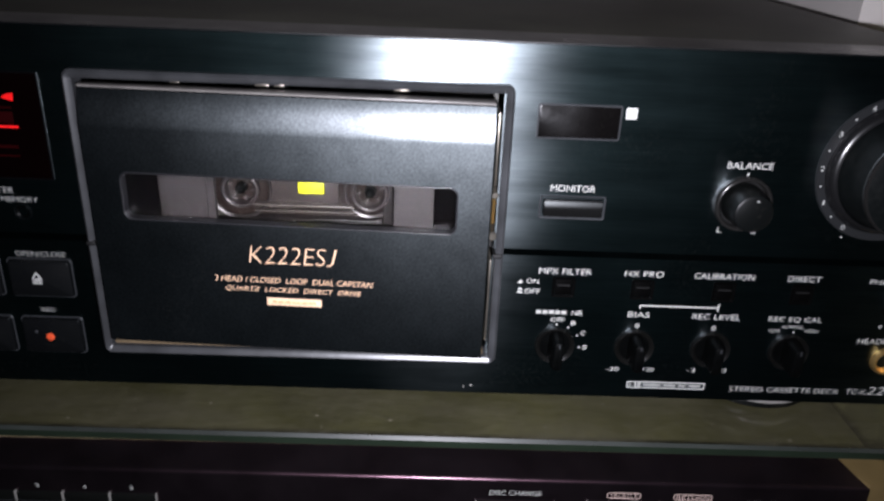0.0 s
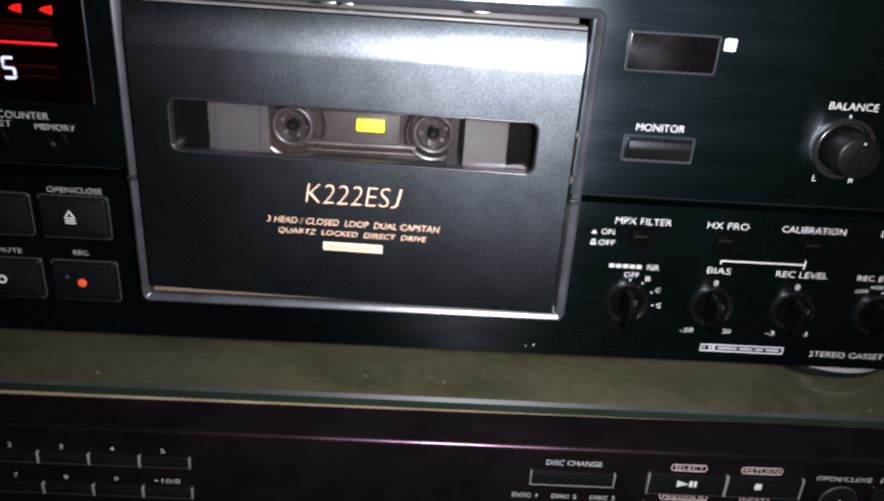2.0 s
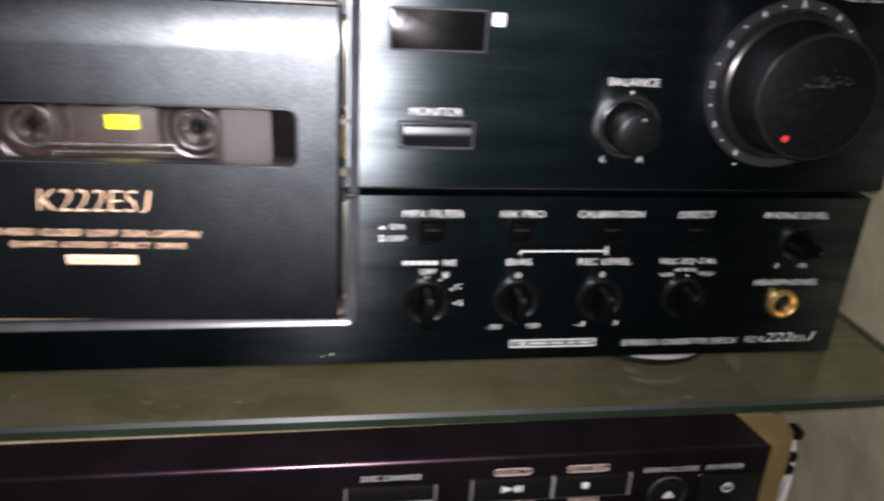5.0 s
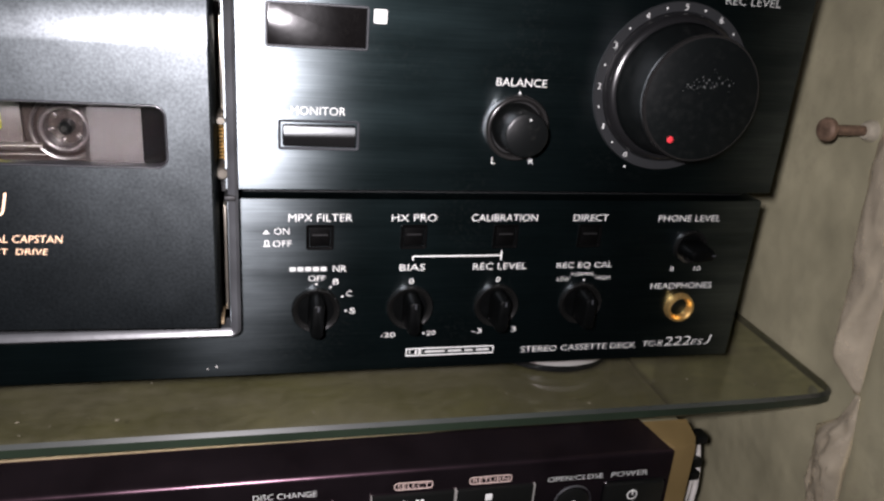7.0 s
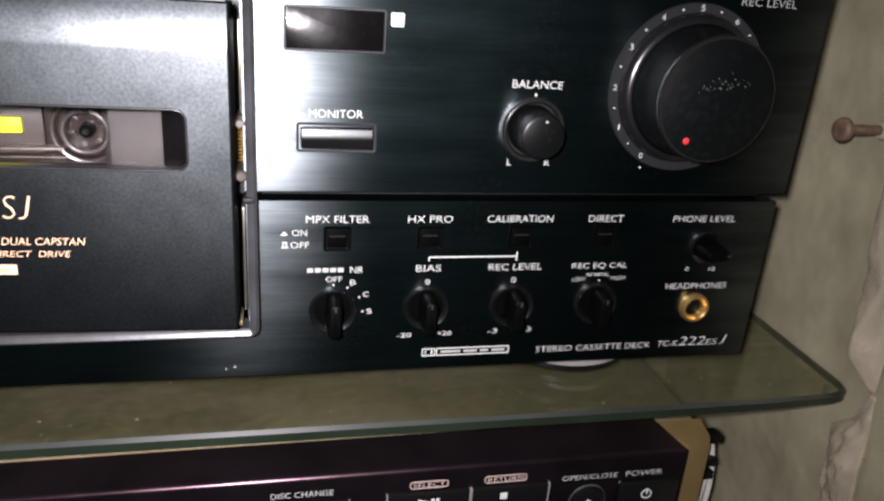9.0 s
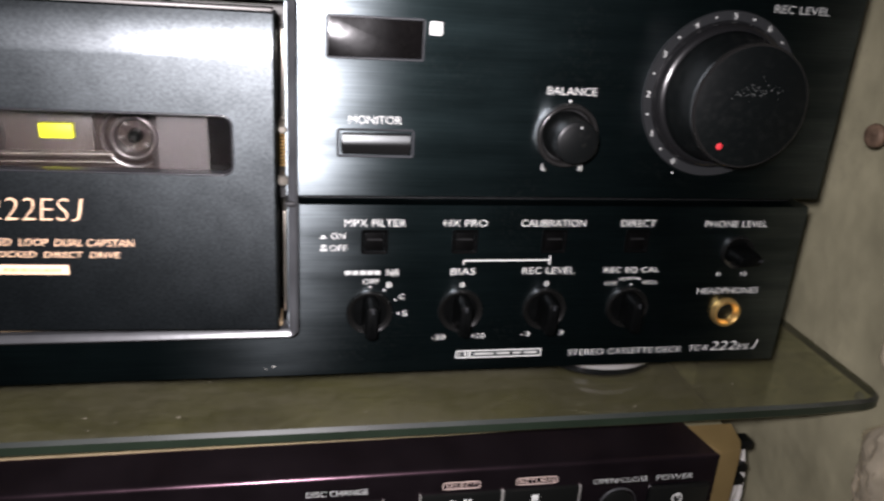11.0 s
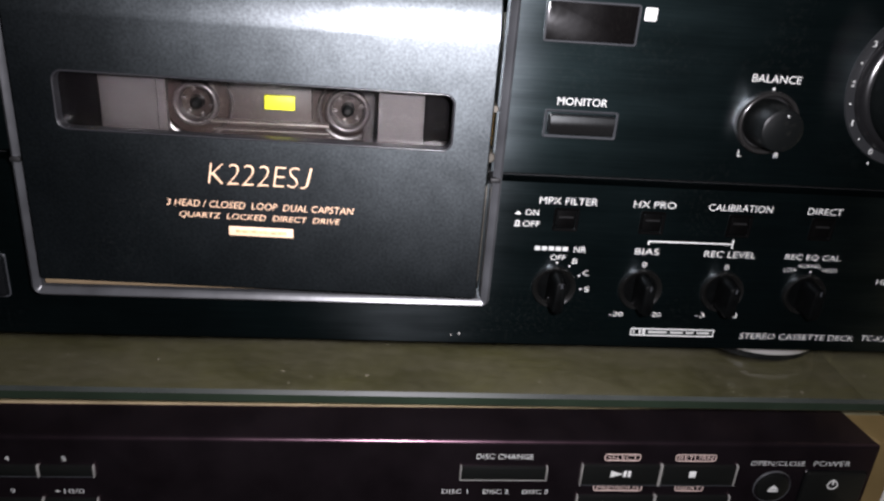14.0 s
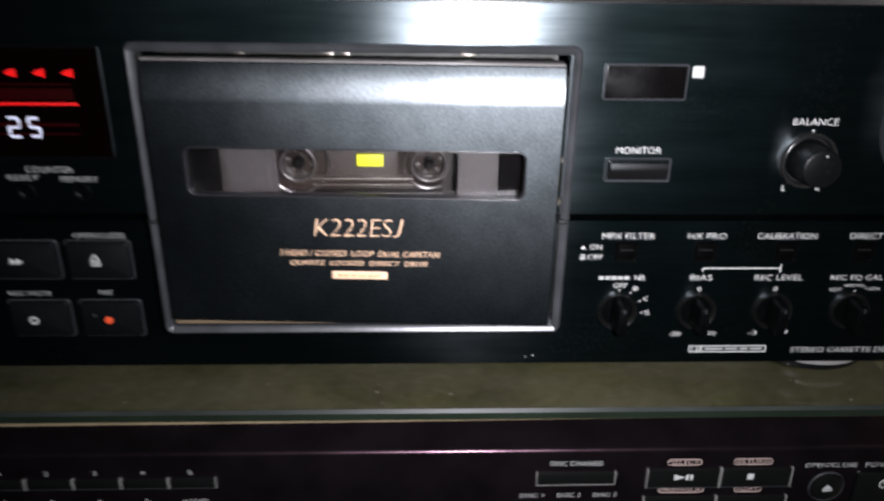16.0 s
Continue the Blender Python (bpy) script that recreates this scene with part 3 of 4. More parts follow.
# door: flat face, crease, leaning top
WX, WZ0, WZ1, WR = 0.0502, 0.0790, 0.0940, 0.0028
FACE = -0.007


CREASE = 0.1080


def door_section():
    pts = [(FACE + 0.012, 0.0360), (FACE + 0.0006, 0.0360), (FACE, 0.0366), (FACE, CREASE - 0.0009), (FACE + 0.00004, CREASE)]
    for i in range(1, 9):
        ang = radians(8 + 15 * (i / 8) ** 1.5)
        y, z = pts[-1]
        pts.append((y + 0.00128 * math.sin(ang), z + 0.00128 * math.cos(ang)))
    y, z = pts[-1]
    pts.append((y + 0.0006, z + 0.0001))
    pts.append((FACE + 0.012, z + 0.0001))
    return pts


def make_door():
    """Face plates above, below and beside the window, following the door's section."""
    bm = bmesh.new()
    sec = door_section()
    w = 0.0603

    def strip(x0, x1, pts, thick=0.0025):
        front = [(y, z) for y, z in pts]
        grid = []
        for x in (x0, x0 + 0.0004, x1 - 0.0004, x1):
            grid.append([bm.verts.new((x, y + (0.0004 if x in (x0, x1) and abs(x) > w - 1e-6 else 0), z)) for y, z in front])
        for a, b in zip(grid, grid[1:]):
            for i in range(len(front) - 1):
                bm.faces.new((a[i], b[i], b[i + 1], a[i + 1]))

    low = [p for p in sec if p[1] < 0.078] + [(FACE, WZ0)]
    strip(-w, w, low)
    strip(-w, w, [(FACE, WZ1)] + [p for p in sec if p[1] > 0.1])
    # side pieces and the rounded window corners
    for s in (-1, 1):
        xs = sorted((s * WX, s * w))
        strip(xs[0], xs[1], [(FACE, WZ0), (FACE, WZ1)])
        for zc, dz in ((WZ0, 1), (WZ1, -1)):
            c = bm.verts.new((s * WX, FACE, zc))
            arc = []
            for i in range(7):
                a = radians(90 * i / 6)
                arc.append(bm.verts.new((s * (WX - WR + WR * math.sin(a)), FACE, zc + dz * (WR - WR * math.cos(a)))))
            for a, b in zip(arc, arc[1:]):
                bm.faces.new((c, a, b))
    # side walls of the door
    for s in (-1, 1):
        ring = [bm.verts.new((s * w, y + 0.0004, z)) for y, z in sec]
        bm.faces.new(ring)
    return bm


door = part("cassette_door", make_door(), DOOR, deck, "charcoal speckled cassette door with a leaning top")
door.rotation_euler = (0, 0, radians(-2.4))
door.location = (-0.0002, 0.0011, 0)
part("top_strip", box(-0.0598, 0.0598, FACE + 0.0016, FACE + 0.0075, 0.1184, 0.1191, bevel=0.0002), TOPSTRIP, door, "pale grey strip along the door's top edge")
rim = bmesh.new()
rim_loops = []
for k in range(11):
    a = math.pi * k / 10
    d = 0.00032 * (1 - math.cos(a)) - 0.0002
    rim_loops.append([(x, FACE + 0.0002 - 0.0005 * math.sin(a), z)
                      for x, z in outline(0, (WZ0 + WZ1) / 2, 2 * (WX - d), WZ1 - WZ0 - 2 * d, WR - d)])
rim_loops.append([(x, FACE + 0.003, z) for x, y, z in rim_loops[-1]])
loft(rim, rim_loops, False, False)
part("window_rim", rim, WINDOW_RIM, door, "clear bevelled plastic rim")
part("window_pane", pad(0, (WZ0 + WZ1) / 2, 2 * WX + 0.0030, WZ1 - WZ0 + 0.0030, WR, FACE + 0.0032, FACE + 0.0044, 0.0002), WINDOW, door,
     "clear plastic window pane", smooth=False).visible_shadow = False
lettering("K222ES", -0.0131, 0.0107, 0.0694, 0.0058, FACE, GOLDPRINT, door, bold=-0.004, lean=0.16)
lettering("J", 0.0110, 0.0141, 0.0694, 0.0058, FACE, GOLDPRINT, door, bold=0.0, lean=0.16)
lettering("3 HEAD / CLOSED  LOOP  DUAL CAPSTAN", -0.0243, 0.0252, 0.06085, 0.0019, FACE, GOLDPRINT, door, bold=0.012, lean=0.2)
lettering("QUARTZ  LOCKED  DIRECT  DRIVE", -0.0211, 0.0216, 0.05745, 0.0019, FACE, GOLDPRINT, door, bold=0.012, lean=0.2)
badge = bar(-0.0082, 0.0090, 0.05345, 0.0026, FACE, GOLDPRINT, door, "badge")
bar(-0.0064, 0.0072, 0.05345, 0.0009, FACE - 0.00015, material("faded_gold_print", (0.62, 0.42, 0.22), 0.5, vary=0.4, vary_scale=900.0), badge)

# ---- the cassette inside ----
tape = thing("cassette", "grey compact cassette with a yellow sticker, loaded behind the window", "cassette")
CY = 0.0170
HZ = 0.0820
for sx in (-1, 1):
    xs = (0.0304, 0.0427) if sx > 0 else (-0.0398, -0.0276)
    part("holder_guide", box(xs[0], xs[1], 0.0040, 0.0062, 0.050, 0.115), CASSETTE, deck, "flat grey plastic guide beside the cassette")
    xs = (0.0428, 0.0590) if sx > 0 else (-0.0590, -0.0421)
    part("cassette_holder", box(xs[0], xs[1], 0.0022, 0.0040, 0.050, 0.115, bevel=0.0004), HOLDER, deck, "black cassette holder")
    xs = (0.0262, 0.0502) if sx > 0 else (-0.0502, -0.0300)
    part("shell_side", box(xs[0], xs[1], CY + 0.0006, CY + 0.009, 0.0585, 0.1125, bevel=0.0004), CASSETTE_DARK, tape)
part("holder_guide", box(-0.0420, -0.0399, 0.0042, 0.0062, 0.050, 0.115), CASSETTE_DARK, deck)
part("holder_guide", box(-0.0275, -0.0252, 0.0044, 0.0068, 0.050, 0.115), CASSETTE, deck)
shell = bmesh.new()
add_box(shell, -0.0260, 0.0260, CY + 0.0010, CY + 0.009, HZ + 0.0095, 0.1125, bevel=0.0006)
add_box(shell, -0.0260, 0.0260, CY + 0.0010, CY + 0.009, 0.0585, HZ - 0.0095, bevel=0.0006)
part("shell_middle", shell, CASSETTE_DARK, tape)
part("window_bed", box(-0.0260, 0.0260, CY + 0.0045, CY + 0.0088, HZ - 0.0094, HZ + 0.0094), TAPE, tape)
part("tape_window", box(-0.0115, 0.0115, CY + 0.0020, CY + 0.0040, HZ - 0.0062, HZ + 0.0080, bevel=0.0003), TAPE_WINDOW, tape, "smoky brown tape window")
part("window_ledge", box(-0.0165, 0.0165, CY - 0.0008, CY + 0.003, 0.0772, 0.0779, bevel=0.0002), LEDGE, tape, "pale moulded ledge under the tape window")
part("window_ledge", box(-0.0165, 0.0165, CY + 0.0006, CY + 0.003, 0.0748, 0.0752, bevel=0.0001), LEDGE, tape)
part("sticker", box(-0.0016, 0.0068, CY + 0.0001, CY + 0.0020, 0.0816, 0.0855, bevel=0.00015), YELLOW, tape, "bright yellow sticker")
for sx in (-1, 1):
    x = sx * 0.02125 + 0.0005
    pr = 0.0095 if sx < 0 else 0.0078
    part("reel_pack", lathe([(0.0062, CY + 0.0024), (pr - 0.0006, CY + 0.0025), (pr, CY + 0.003), (pr, CY + 0.007)], x, HZ, 40, False), TAPE, tape)
    part("pack_edge", lathe([(pr - 0.0003, CY + 0.0020), (pr + 0.0001, CY + 0.0012), (pr + 0.0006, CY + 0.0010), (pr + 0.0009, CY + 0.0024)], x, HZ, 48, False), HUBRING, tape)
    hub = part("hub", lathe([(0.0046, CY + 0.0050), (0.0048, CY + 0.0022)] + [(0.0056 - 0.0008 * math.cos(math.pi * q / 8), CY + 0.0008 - 0.0008 * math.sin(math.pi * q / 8)) for q in range(9)] + [(0.0064, CY + 0.004)],
                            x, HZ, 48, False), HUBRING, tape, "clear smoky reel hub ring")
    for k in range(6):
        a = radians(60 * k + 17 * sx)
        tooth = box(-0.0005, 0.0005, CY + 0.0032, CY + 0.005, 0.0032, 0.0047, bevel=0.0002)
        bmesh.ops.rotate(tooth, verts=tooth.verts, matrix=Matrix.Rotation(a, 3, "Y"), cent=(0, 0, 0))
        bmesh.ops.translate(tooth, verts=tooth.verts, vec=(x, 0, HZ))
        part("tooth", tooth, HUBRING, hub)
    part("hub_disc", lathe([(0.0030, CY + 0.0046), (0.0048, CY + 0.0047), (0.0048, CY + 0.006)], x, HZ, 30), HUBDARK, hub)
    part("spindle", lathe([(0.0008, CY + 0.0004), (0.0017, CY + 0.0014), (0.0021, CY + 0.006)], x, HZ, 24), KNOB, deck, "black drive spindle")

# ---- deck: upper right ----
def window_with_rim(x0, x1, z0, z1, y, pane_mat, parent, name, rim_mat):
    bm = bmesh.new()
    add_ring(bm, (x0 + x1) / 2, (z0 + z1) / 2, x1 - x0, z1 - z0, 0.0008, 0.0006, y - 0.0006, y + 0.002, 0.0002, 0.0)
    part("window_rim", bm, rim_mat, parent)
    pane = part(name, pad((x0 + x1) / 2, (z0 + z1) / 2, x1 - x0 - 0.001, z1 - z0 - 0.001, 0.0005, y - 0.0003, y + 0.002, 0.0001), pane_mat, parent)
    return pane


window_with_rim(0.0722, 0.0972, 0.1073, 0.1180, UP, SMOKE, deck, "sensor_window", RIM)
mark = bar(0.0983, 0.1016, 0.1157, 0.0034, UP, WHITE, deck, "sensor_mark", 0.0004)
bar(0.0989, 0.0993, 0.1157, 0.002, UP - 0.00015, GREYPRINT, mark)
bar(0.0996, 0.1010, 0.1163, 0.0008, UP - 0.00015, GREYPRINT, mark)
lettering("MONITOR", 0.0783, 0.0921, 0.0919, 0.0021, UP, WHITE, deck, bold=0.012)


def framed_button(x0, x1, z0, z1, y, parent, name="button", mat=None, lift=0.0012):
    bm = bmesh.new()
    add_ring(bm, (x0 + x1) / 2, (z0 + z1) / 2, x1 - x0, z1 - z0, 0.0008, 0.0008, y - 0.0004, y + 0.002, 0.0002, 0.0003)
    b = part(name, pad((x0 + x1) / 2, (z0 + z1) / 2, x1 - x0 - 0.0022, z1 - z0 - 0.0022, 0.0006, y - lift, y + 0.003, 0.0007), mat or GLOSS, parent)
    part("button_frame", bm, RIM, b)
    return b


mon = framed_button(0.0752, 0.0958, 0.0818, 0.0896, UP, deck, "monitor_button", SATIN)
bm = bmesh.new()
loft(bm, [[(x, -0.0004 - 0.0005 * math.sin(math.pi * k / 8), 0.0832 + 0.0050 * k / 8) for k in range(9)] + [(x, 0.003, 0.0882), (x, 0.003, 0.0832)]
          for x in (0.0766, 0.0944)])
part("rounded_face", bm, MONITOR, mon)
lettering("BALANCE", 0.1312, 0.1452, 0.1011, 0.0021, UP, WHITE, deck, bold=0.012)
dot(0.1380, 0.0984, 0.00035, UP, WHITE, deck)
bal = part("balance_knob", lathe([(0.0051, -0.0089), (0.0057, -0.0086), (0.00595, -0.0076), (0.0060, -0.004), (0.0066, -0.0012), (0.0067, 0.003)], 0.1378, 0.0892, 48),
           KNOB, deck, "black balance knob")
dot(0.1382, 0.0934, 0.00035, -0.0089, GREYPRINT, bal)
part("knob_dish", lathe([(0.0066, 0.0014), (0.0076, 0.0012)], 0.1378, 0.0892, 48, False), BLACKHOLE, bal)
part("knob_collar", lathe([(0.0072, 0.0014)] + [(0.0081 - 0.0008 * math.cos(math.pi * q / 12), 0.0002 - 0.0014 * math.sin(math.pi * q / 12)) for q in range(13)] + [(0.0089, 0.003)], 0.1378, 0.0892, 48, False), KNOBLIP, bal)
lettering("L", 0.1319, 0.1331, 0.0799, 0.0018, UP, WHITE, deck, bold=0.01)
lettering("R", 0.1426, 0.1440, 0.0799, 0.0018, UP, WHITE, deck, bold=0.01)

VX, VZ = 0.1816, 0.1012
vol = part("record_level_knob", lathe([(0.0156, -0.0150), (0.0161, -0.0147), (0.0163, -0.0139), (0.0164, -0.0090), (0.0168, -0.0055), (0.0176, -0.0034), (0.0178, 0.002)], VX, VZ, 80),
           SCUFFED, deck, "large black record level knob with scuffed face")
part("knob_edge", lathe([(0.01565, -0.01506), (0.01605, -0.01500), (0.01630, -0.01470), (0.01640, -0.0142), (0.01642, -0.0136)], VX, VZ, 80, False), KNOBLIP, vol)
part("knob_flare", lathe([(0.0180 + 0.0024 * math.sin(math.pi * q / 20), 0.0012 - 0.0034 * math.cos(math.pi * q / 20)) for q in range(11)], VX, VZ, 80, False), SKIRT, vol)
part("scale_ring", lathe([(0.0204, 0.0013), (0.0205, 0.0010), (0.0229, 0.0009), (0.0231, 0.0012), (0.0232, 0.003)], VX, VZ, 80, False),
     material("dark_grey_scale_ring", (0.016, 0.017, 0.018), 0.42, bump=0.1, vary=0.1), vol, "dark grey scale ring")
rng = random.Random(3)
for _ in range(46):
    u, w = rng.gauss(0, 0.0035), rng.gauss(0, 0.0011)
    dot(VX + 0.0006 + u, VZ + 0.0042 + w + 0.12 * u, 0.00006 + 0.00016 * rng.random() ** 2, -0.0150, FLECK, vol, "scuff_mark")
for i in range(21):
    a = radians(90 + 150 - 15 * i)
    x, z = VX + 0.0217 * math.cos(a), VZ + 0.0217 * math.sin(a)
    if i % 2 == 0 and i < 20:
        half = 0.0002 if i == 2 else 0.00055
        lettering(str(i // 2), x - half, x + half, z, 0.0016, 0.0009, WHITE, deck, bold=0.01, name="scale_number")
    elif i % 2 == 0:
        lettering("10", x - 0.0011, x + 0.0011, z, 0.0016, 0.0009, WHITE, deck, bold=0.01, name="scale_number")
    else:
        dot(x, z, 0.00028, 0.0009, WHITE, deck, "scale_dot")
dot(0.1715, 0.0788, 0.0003, UP, WHITE, deck)
dot(0.1746, 0.0907, 0.0009, -0.0150, REDDOT, vol, "red_index")
lettering("REC LEVEL", 0.1930, 0.2098, 0.1252, 0.0021, UP, GREYPRINT, deck, bold=0.01)

# ---- deck: lower right ----
def push_switch(x, z, y, parent):
    """A square key sunk in a dark well, with a ridge across its upper third."""
    bm = bmesh.new()
    add_ring(bm, x, z, 0.0076, 0.0074, 0.0007, 0.0009, y - 0.0004, y + 0.002, 0.0001, 0.0001)
    b = part("push_button", pad(x, z, 0.0056, 0.0054, 0.0004, y - 0.0002, y + 0.004, 0.0001), WELL, parent)
    part("button_well", bm, WELL, b)
    ridge = bmesh.new()
    loft(ridge, [[(px, y - 0.0001 - 0.0006 * math.sin(math.pi * k / 6), z + 0.0004 + 0.0007 * k / 6) for k in range(7)] for px in (x - 0.0021, x + 0.0021)])
    part("button_ridge", ridge, RIDGE, b)
    return b


for x, words, x0, x1 in ((0.0865, "MPX FILTER", 0.0780, 0.0952), (0.1127, "HX PRO", 0.1062, 0.1190),
                         (0.1398, "CALIBRATION", 0.1292, 0.1490), (0.1660, "DIRECT", 0.1602, 0.1712)):
    push_switch(x, 0.0562, LOW, deck)
    lettering(words, x0, x1, 0.0619, 0.0021, LOW, WHITE, deck, bold=0.008)
lettering("ON", 0.0742, 0.0782, 0.0580, 0.0018, LOW, WHITE, deck, bold=0.008)
lettering("OFF", 0.0738, 0.0788, 0.0544, 0.0018, LOW, WHITE, deck, bold=0.008)
bar(0.0712, 0.0730, 0.0574, 0.0003, LOW, WHITE, deck)
bar(0.0717, 0.0725, 0.0579, 0.0006, LOW, WHITE, deck)
bar(0.0712, 0.0732, 0.0537, 0.0003, LOW, WHITE, deck)
bar(0.0716, 0.0719, 0.0545, 0.0015, LOW, WHITE, deck)
bar(0.0725, 0.0728, 0.0545, 0.0015, LOW, WHITE, deck)
bar(0.0716, 0.0728, 0.0552, 0.0003, LOW, WHITE, deck)
bar(0.1128, 0.1392, 0.0502, 0.0004, LOW, WHITE, deck, "bracket_line")
bar(0.1127, 0.1131, 0.0496, 0.0012, LOW, WHITE, deck, "bracket_line")
bar(0.1390, 0.1394, 0.0502, 0.0030, LOW, WHITE, deck, "bracket_line")
for i in range(5):
    bar(0.0783 + 0.00212 * i, 0.0800 + 0.00212 * i, 0.0467, 0.0013, LOW, GREYPRINT, deck, "brand_shape")
lettering("NR", 0.0903, 0.0940, 0.0467, 0.0020, LOW, WHITE, deck, bold=0.008)
lettering("BIAS", 0.1092, 0.1166, 0.0468, 0.0021, LOW, WHITE, deck, bold=0.008)
lettering("REC LEVEL", 0.1310, 0.1474, 0.0468, 0.0021, LOW, WHITE, deck, bold=0.008)
lettering("REC EQ CAL", 0.1570, 0.1750, 0.0466, 0.0021, LOW, WHITE, deck, bold=0.008)
lettering("OFF", 0.0835, 0.0881, 0.0439, 0.0017, LOW, WHITE, deck, bold=0.008)
for words, x, z in (("B", 0.0911, 0.0428), ("C", 0.0949, 0.0390), ("S", 0.0960, 0.0335)):
    lettering(words, x - 0.0007, x + 0.0009, z, 0.0017, LOW, WHITE, deck, bold=0.008)
for x, z in ((0.0857, 0.0421), (0.0897, 0.0411), (0.0931, 0.0380), (0.0942, 0.0335), (0.1665, 0.0418)):
    dot(x, z, 0.0003, LOW, WHITE, deck)
for x in (0.1129, 0.1390):
    lettering("0", x - 0.0007, x + 0.0007, 0.0425, 0.0017, LOW, WHITE, deck, bold=0.01)
lettering("-20", 0.1046, 0.1090, 0.0252, 0.0016, LOW, WHITE, deck, bold=0.008)
lettering("+20", 0.1168, 0.1212, 0.0254, 0.0016, LOW, WHITE, deck, bold=0.008)
lettering("-3", 0.1325, 0.1356, 0.0256, 0.0016, LOW, WHITE, deck, bold=0.008)
lettering("3", 0.1450, 0.1464, 0.0258, 0.0016, LOW, WHITE, deck, bold=0.008)
lettering("LOW", 0.1577, 0.1618, 0.0423, 0.0013, LOW, WHITE, deck, bold=0.004)
lettering("NORMAL", 0.1622, 0.1696, 0.0438, 0.0011, LOW, WHITE, deck, bold=0.004)
lettering("HIGH", 0.1703, 0.1748, 0.0425, 0.0013, LOW, WHITE, deck, bold=0.004)


def small_knob(x, z, turn, parent, r=0.0066):
    """A dished disc with a raised lip and a deep bar to turn it by."""
    k = part("rotary_knob", lathe([(r - 0.0014, 0.0052), (r - 0.0012, 0.0050), (r - 0.0011, 0.0048)], x, z, 40), SMALLKNOB, parent)
    part("knob_lip", lathe([(r - 0.0017, 0.0050), (r - 0.0011, 0.0045), (r - 0.0005, 0.0040), (r - 0.0001, 0.0039), (r + 0.0002, 0.0044), (r + 0.0003, 0.0058)], x, z, 48, False), KNOBRIM, k)

    def turned(bm):
        bmesh.ops.rotate(bm, verts=bm.verts, matrix=Matrix.Rotation(radians(turn), 3, "Y"), cent=(0, 0, 0))
        bmesh.ops.translate(bm, verts=bm.verts, vec=(x, 0, z))
        return bm

    grip = bmesh.new()
    e = r - 0.0008
    loft(grip, [[(px, y, pz) for px, pz in outline(0, 0, w, h, rr)]
                for y, w, h, rr in ((-0.0032, 0.0028, 2 * e - 0.0022, 0.0012), (-0.0030, 0.0033, 2 * e - 0.0015, 0.0014), (-0.0024, 0.0036, 2 * e - 0.0010, 0.0016),
                                    (0.0052, 0.0046, 2 * e, 0.0022))])
    part("grip", turned(grip), SMALLKNOB, k)
    part("index_line", turned(box(-0.00022, 0.00022, -0.0034, -0.0030, e * 0.6, e * 0.85)), RIM, k)
    return k


for x, z, turn in ((0.0857, 0.0342, 2), (0.1129, 0.0342, 0), (0.1392, 0.0342, 3), (0.1662, 0.0342, 0)):
    small_knob(x, z, turn, deck)
small_knob(0.2000, 0.0525, 85, deck, 0.0052)
lettering("PHONE LEVEL", 0.1876, 0.2085, 0.0617, 0.0020, LOW, WHITE, deck, bold=0.008)
lettering("0", 0.1948, 0.1960, 0.0450, 0.0015, LOW, WHITE, deck, bold=0.01)
lettering("10", 0.2030, 0.2052, 0.0450, 0.0015, LOW, WHITE, deck, bold=0.01)
lettering("HEADPHONES", 0.1893, 0.2105, 0.0392, 0.0020, LOW, WHITE, deck, bold=0.008)
jack = part("headphone_jack", lathe([(0.0026, 0.0085), (0.0027, 0.0060), (0.0031, 0.0042), (0.0038, 0.0034), (0.0045, 0.0036), (0.0048, 0.0044), (0.0049, 0.0058)],
                                    0.2003, 0.0318, 40, False), BRASS, deck, "gold-plated headphone socket")
part("jack_bore", lathe([(0.0028, 0.0072), (0.0028, 0.012)], 0.2003, 0.0318, 30), BLACKHOLE, jack)
ring_bm = bmesh.new()
add_ring(ring_bm, 0.1147, 0.0190, 0.0042, 0.0026, 0.0002, 0.0003, LOW - 0.0002, LOW + 0.0002, 0.00005)
part("logo_frame", ring_bm, WHITE, deck)
bar(0.1135, 0.1140, 0.0190, 0.0012, LOW, GREYPRINT, deck)
bar(0.1154, 0.1159, 0.0190, 0.0014, LOW, WHITE, deck)
ring_bm = bmesh.new()
add_ring(ring_bm, 0.1285, 0.0190, 0.0230, 0.0026, 0.0002, 0.0003, LOW - 0.0002, LOW + 0.0002, 0.00005)
part("logo_frame", ring_bm, WHITE, deck)
for x0, x1 in ((0.1184, 0.1246), (0.1256, 0.1298), (0.1308, 0.1334), (0.1344, 0.1386)):
    bar(x0, x1, 0.0190, 0.0007, LOW, GREYPRINT, deck)
lettering("STEREO CASSETTE DECK", 0.1490, 0.1878, 0.0185, 0.0020, LOW, WHITE, deck, bold=0.004)
lettering("TC-K", 0.1905, 0.1975, 0.0187, 0.0020, LOW, WHITE, deck, bold=0.008, lean=0.15)
lettering("222", 0.1978, 0.2072, 0.0193, 0.0032, LOW, WHITE, deck, bold=0.008, lean=0.15)
lettering("ES", 0.2076, 0.2118, 0.0187, 0.0020, LOW, WHITE, deck, bold=0.004, lean=0.15)
lettering("J", 0.2124, 0.2150, 0.0194, 0.0034, LOW, WHITE, deck, bold=0.004, lean=0.15)

for x, z, q in ((0.0580, 0.0168, 0.0004), (0.0555, 0.0162, 0.00025)):
    dot(x, z, q, LOW, KEYLINE, deck, "paint_chip")

